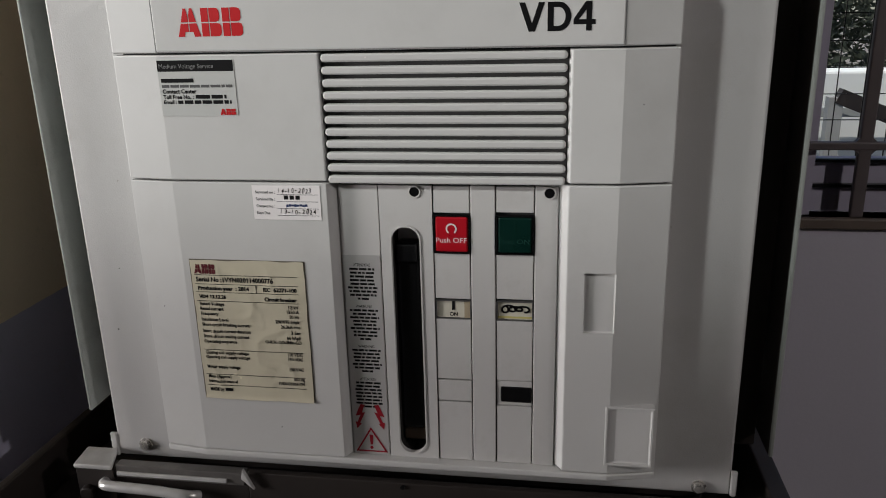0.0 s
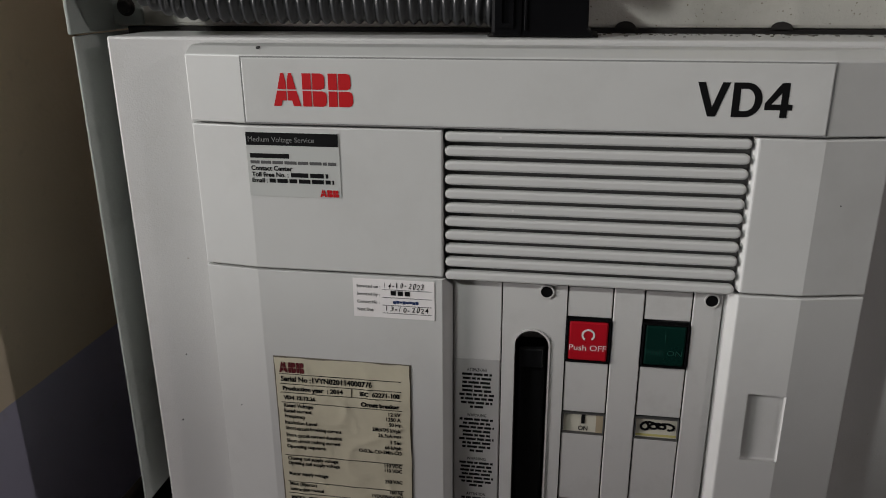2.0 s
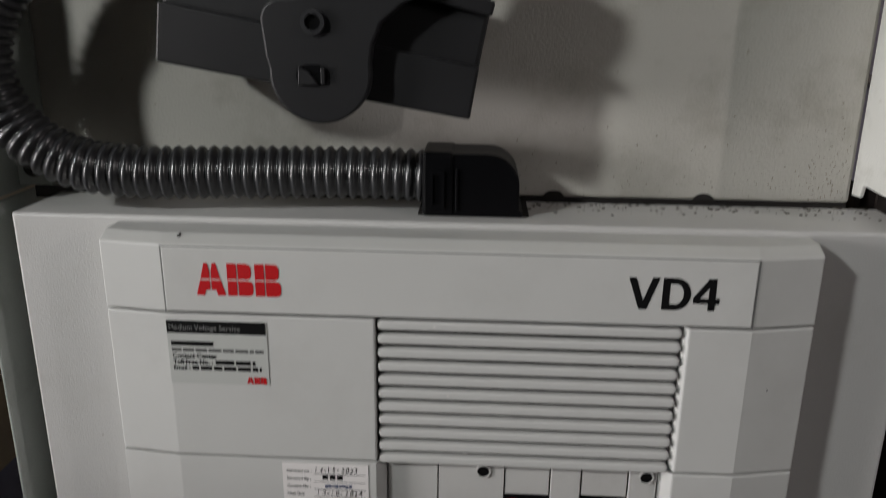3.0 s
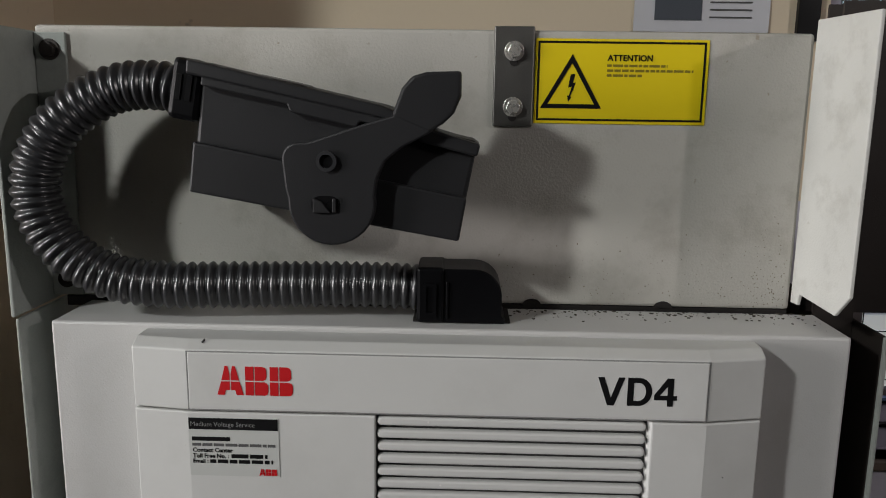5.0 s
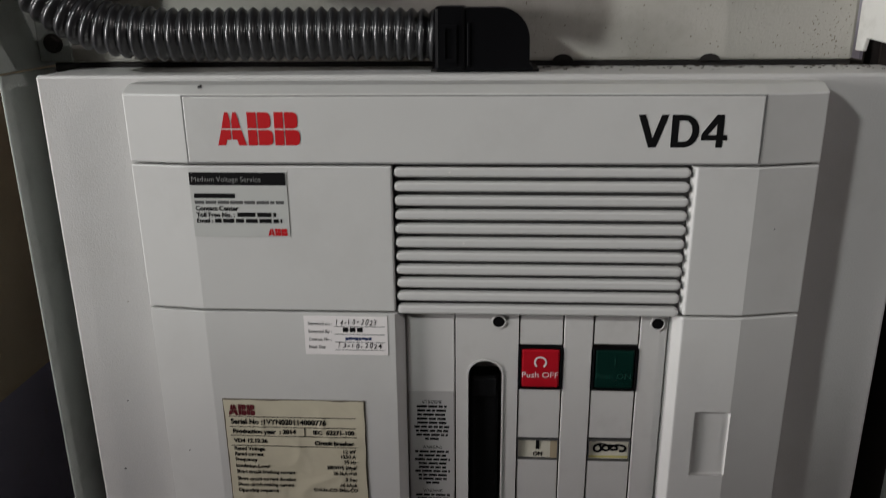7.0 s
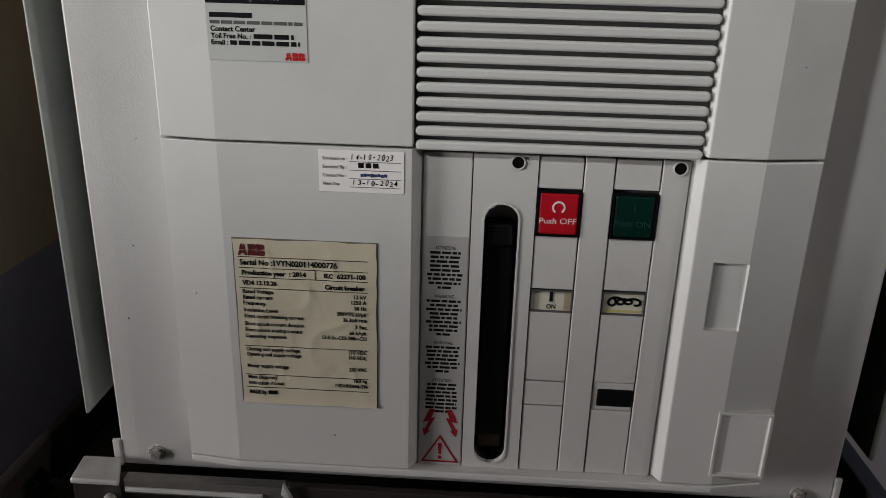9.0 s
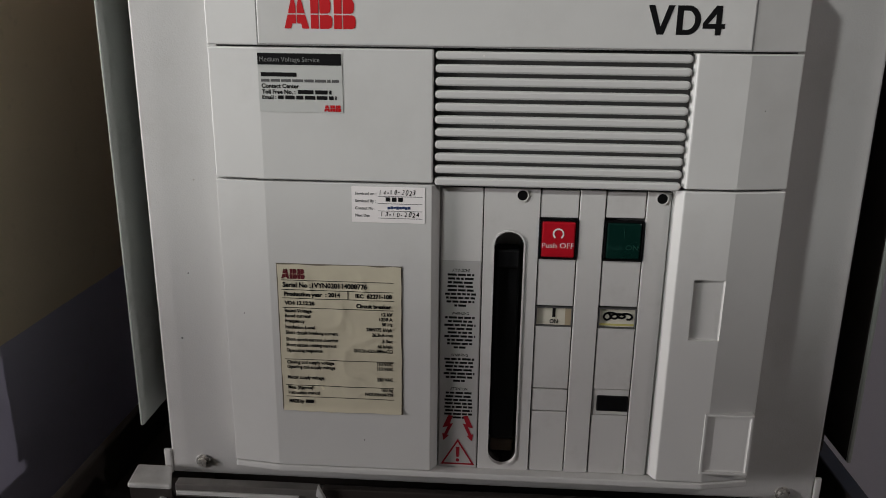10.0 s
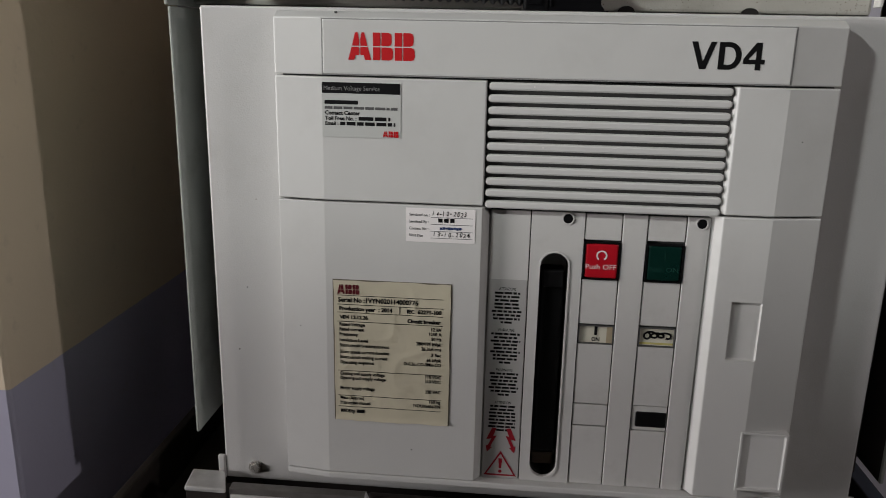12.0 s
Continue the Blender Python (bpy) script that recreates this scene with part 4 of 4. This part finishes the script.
# ---- truck frame under and beside the breaker ----
def truck():
    tr = thing("truck_frame", "dark steel truck frame with galvanised end brackets", "truck frame")
    beam = part("cross_beam", join(box(-0.150, 0.320, 0.002, 0.009, 0.860, 0.9200, 0.0012), box(-0.310, -0.1502, 0.004, 0.030, 0.860, 0.9050, 0.001)), M_DARK, tr)
    top = prism([(-0.3268, -0.0014), (-0.2860, -0.0014), (-0.2985, 0.0310), (-0.3310, 0.0310)], 0.9130, 0.9182, 0.0020, 3, axis="z")
    part("bracket_web", box(-0.3262, -0.2866, 0.0010, 0.0036, 0.8700, 0.9128, 0.0006), M_DARK, tr)
    part("end_bracket", top, M_ZINC, tr, "galvanised steel end bracket")
    part("slide_bar", box(-0.2838, -0.1530, 0.0012, 0.0120, 0.9052, 0.9185, 0.0010), M_WORN, tr)
    part("slide_edge", box(-0.2820, -0.1700, -0.0012, 0.0010, 0.9085, 0.9125, 0.0006), M_ZINC, tr)
    part("latch_tip", prism([(-0.1540, 0.9160), (-0.1420, 0.9050), (-0.1520, 0.9260)], -0.0040, 0.0000, 0.0005), M_ZINC, tr)
    rod = smooth_path([(-0.296, 0.004, 0.8985), (-0.294, -0.006, 0.9015), (-0.284, -0.010, 0.9025), (-0.242, -0.010, 0.9010), (-0.208, -0.009, 0.8975), (-0.198, 0.0, 0.8920)], 0.003)
    part("pull_handle", sweep(rod, lambda s: 0.0050, 14), M_ZINC, tr, "bent round steel pull handle", smooth=True)
    part("stud", drum(-0.3150, -0.006, 0.006, 0.8880, 0.0070, 16, 0.0015), M_DARK, tr)
    # pin hole drawn as a black disc for the shade within
    part("pin_hole", drum(-0.001, 0.0005, 0.0018, 0.9160, 0.0022, 12), M_BLACK, tr)
    # upright side sheets
    left = join(box(-0.3290, -0.3262, 0.0400, 0.1600, 0.9530, 1.3550, 0.0010), box(-0.3260, -0.3000, 0.1480, 0.1600, 0.9530, 1.3550))
    part("side_sheet", left, M_SHEET, tr, "grey-green folded sheet steel side wing")
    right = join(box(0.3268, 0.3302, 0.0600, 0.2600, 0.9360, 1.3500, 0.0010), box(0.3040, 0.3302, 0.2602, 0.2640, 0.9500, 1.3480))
    # lower baffle is an added dark filler that stands in for the shaded gap
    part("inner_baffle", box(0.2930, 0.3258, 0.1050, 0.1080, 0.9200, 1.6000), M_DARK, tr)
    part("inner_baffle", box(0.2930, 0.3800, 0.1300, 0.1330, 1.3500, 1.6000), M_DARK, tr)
    # dark colour stands in for shade on the wing's inner face
    wing = part("side_sheet", right, M_DARK, tr, "side wing coloured dark for its shaded inner face, with pale front edge")
    part("edge_strip", box(0.3266, 0.3304, 0.0560, 0.0598, 0.9362, 1.3498, 0.0012), M_SHEET, wing, "pale grey folded edge")
    # long rails beneath
    part("side_rail", box(-0.4000, -0.3900, -0.3500, 0.4000, 0.7000, 0.9000, 0.002), M_DARK, tr)
    part("side_rail", box(0.3230, 0.3410, -0.1500, 0.2000, 0.7000, 0.9150, 0.002), M_DARK, tr)
    part("base_tray", box(-0.3890, 0.3290, 0.0310, 0.3900, 0.7400, 0.8500), M_DARK, tr)
    for x in (-0.37, 0.31):
        for y in (-0.02, 0.36):
            part("leg", box(x, x + 0.02, y, y + 0.02, 0.0, 0.7400), M_DARK, tr)
    # breaker body behind the front, its unseen depth extended to block window light
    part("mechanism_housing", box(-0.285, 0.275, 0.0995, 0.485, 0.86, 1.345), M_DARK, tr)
    return tr


truck()


# ---- window, notice and distance ----
def window():
    x0, x1, z0, z1 = WIN
    w = thing("window_1", "steel barred window with wire mesh in violet-grey frame", "window", kind="structure")
    part("window_frame", join(box(x0, x0 + 0.018, 0.512, 0.58, z0, z1), box(x1 - 0.03, x1, 0.512, 0.58, z0, z1), box(x0 + 0.018, x1 - 0.03, 0.512, 0.58, z1 - 0.03, z1)), M_FRAME, w)
    part("lower_rail", box(x0 + 0.018, x1 - 0.03, 0.535, 0.58, z0, z0 + 0.070, 0.002), M_FRAME, w)
    part("window_sill", box(x0 - 0.06, x1 + 0.02, 0.492, 0.534, z0 - 0.016, z0, 0.003), M_STONE, w)
    for k in range(5):
        x = 0.532 + 0.155 * k
        gussets = [prism([(x - 0.019, zb), (x, zb - 0.019), (x + 0.019, zb), (x, zb + 0.019)], 0.4985, 0.5068) for zb in (1.1430, 1.4130, 1.6830, 1.9530)]
        part("bar", join(box(x - 0.0085, x + 0.0085, 0.498, 0.508, z0, z1, 0.002), *gussets), M_BAR, w)
    for k in range(4):
        z = 1.1430 + 0.27 * k
        part("bar", box(x0, x1, 0.4965, 0.5075, z - 0.0055, z + 0.0055, 0.002), M_BAR, w)
    for z in (z0 + 0.073, z0 + 0.038):
        part("rail", box(x0 + 0.018, x1 - 0.03, 0.525, 0.5345, z - 0.0022, z + 0.0022), M_BLACK, w)
    wires = [box(x, x + 0.0013, 0.585, 0.5863, z0, z1) for x in np.arange(x0 + 0.02, x1, 0.0365)] + [box(x0, x1, 0.5865, 0.5878, z, z + 0.0013) for z in np.arange(z0 + 0.01, z1, 0.0365)]
    tagged(part("wire_mesh", join(*wires), M_BLACK, w), kind="stuff")


def doorway():
    d = thing("door_1", "unseen open doorway with grey steel frame, added for the light from the left", "doorway", kind="structure")
    part("door_frame", join(box(-4.2, -3.98, -1.90, -1.8502, 0, 2.15), box(-4.2, -3.98, -0.8498, -0.80, 0, 2.15), box(-4.2, -3.98, -1.8498, -0.8502, 2.10, 2.1498)), M_DARK, d)


def notice():
    n = thing("wall_notice", "white printed notice with a dark photograph on the wall", "notice")
    part("sheet", box(0.2150, 0.3820, 0.4965, 0.4990, 1.6100, 1.8200), M_PAPER, n)
    part("photograph", box(0.2400, 0.2980, 0.4955, 0.4964, 1.6240, 1.7000), plain("photo_dark", (0.09, 0.10, 0.12)), n)
    for k in range(4):
        part("printed_line", box(0.3080, 0.3600, 0.4955, 0.4964, 1.6270 + 0.009 * k, 1.6288 + 0.009 * k), M_GREYINK, n)
    d = thing("dark_board", "black framed board hung on the wall", "board")
    part("board", box(0.4150, 0.4420, 0.4900, 0.4990, 1.6000, 1.8000, 0.001), M_BLACK, d)


def outside():
    g = tagged(finish("ground", box(-40, 40, 0.9, 60, -0.3, -0.2), material("yard_earth", (0.20, 0.18, 0.15), 0.9, vary=0.3, vary_size=0.6)), "bare earth yard outside the window", "ground", kind="structure")
    v = thing("yard_wall", "pale rendered low wall outside the window", "wall")
    part("render", box(0.2, 6.0, 2.6, 2.8, -0.2, 1.062, 0.01), material("pale_render", (0.80, 0.83, 0.81), 0.7, vary=0.15, vary_size=3), v)
    part("brace", prism([(1.135, 1.010), (1.62, 0.810), (1.62, 0.755), (1.110, 0.960)], 2.45, 2.50), M_DARK, v)
    part("brace_post", box(1.090, 1.140, 2.452, 2.498, -0.2, 0.98), material("weathered_post", (0.30, 0.31, 0.30), 0.8, vary=0.3, vary_size=8), v)
    part("rail", box(0.2, 6.0, 2.53, 2.56, 0.898, 0.935, 0.004), material("weathered_rail", (0.34, 0.37, 0.37), 0.7, vary=0.25, vary_size=6), v)
    t = thing("shrub", "dark leafy shrubs behind the yard wall", "shrub", kind="stuff")
    rng = random.Random(3)
    bm = bmesh.new()
    for i in range(26000):
        c = Vector((rng.uniform(0.9, 3.4), rng.uniform(3.0, 4.4), rng.uniform(0.8, 2.2)))
        if noise.noise(c * 1.8) < -0.33:
            continue
        m = Matrix.Translation(c) @ Euler((rng.uniform(0, 6), rng.uniform(0, 6), rng.uniform(0, 6))).to_matrix().to_4x4()
        s = rng.uniform(0.014, 0.040)
        q = [bm.verts.new(m @ Vector(p)) for p in ((-s * 0.35, 0, 0), (0, -s, 0.01), (s * 0.35, 0, 0), (0, s, 0.01))]
        bm.faces.new(q)
    part("leaves", bm, material("leaf_green", (0.030, 0.040, 0.024), 0.6, vary=0.4, vary_size=4), t)
    stems = [box(x, x + 0.05, 3.6, 3.65, -0.2, 2.4) for x in (0.5, 1.2, 2.4, 3.6, 5.0)]
    part("stems", join(*stems), material("stem_bark", (0.10, 0.08, 0.06), 0.9), t)


def lamps():
    """The two lit bulbs that hang in the room, with holder and cord."""
    glow = bpy.data.materials.new("lit_bulb")
    glow.use_nodes = True
    b = glow.node_tree.nodes["Principled BSDF"]
    b.inputs["Emission Color"].default_value, b.inputs["Emission Strength"].default_value = (1, 0.95, 0.88, 1), 8
    for at in (KEY, SIDE):
        p = thing("pendant_lamp", "bare white bulb on a cord from the ceiling", "lamp", "room lamps")
        bm = bmesh.new()
        bmesh.ops.create_uvsphere(bm, u_segments=20, v_segments=12, radius=0.035)
        bmesh.ops.translate(bm, vec=(at[0] * 1.03, at[1] * 1.03, at[2] + 0.12), verts=bm.verts)
        part("bulb", bm, glow, p, smooth=True)
        part("holder", box(at[0] * 1.03 - 0.02, at[0] * 1.03 + 0.02, at[1] * 1.03 - 0.02, at[1] * 1.03 + 0.02, at[2] + 0.15, at[2] + 0.21, 0.006), M_BLACK, p)
        part("cord", box(at[0] * 1.03 - 0.003, at[0] * 1.03 + 0.003, at[1] * 1.03 - 0.003, at[1] * 1.03 + 0.003, at[2] + 0.21, 3.6), M_BLACK, p)


window()
doorway()
notice()
outside()
lamps()
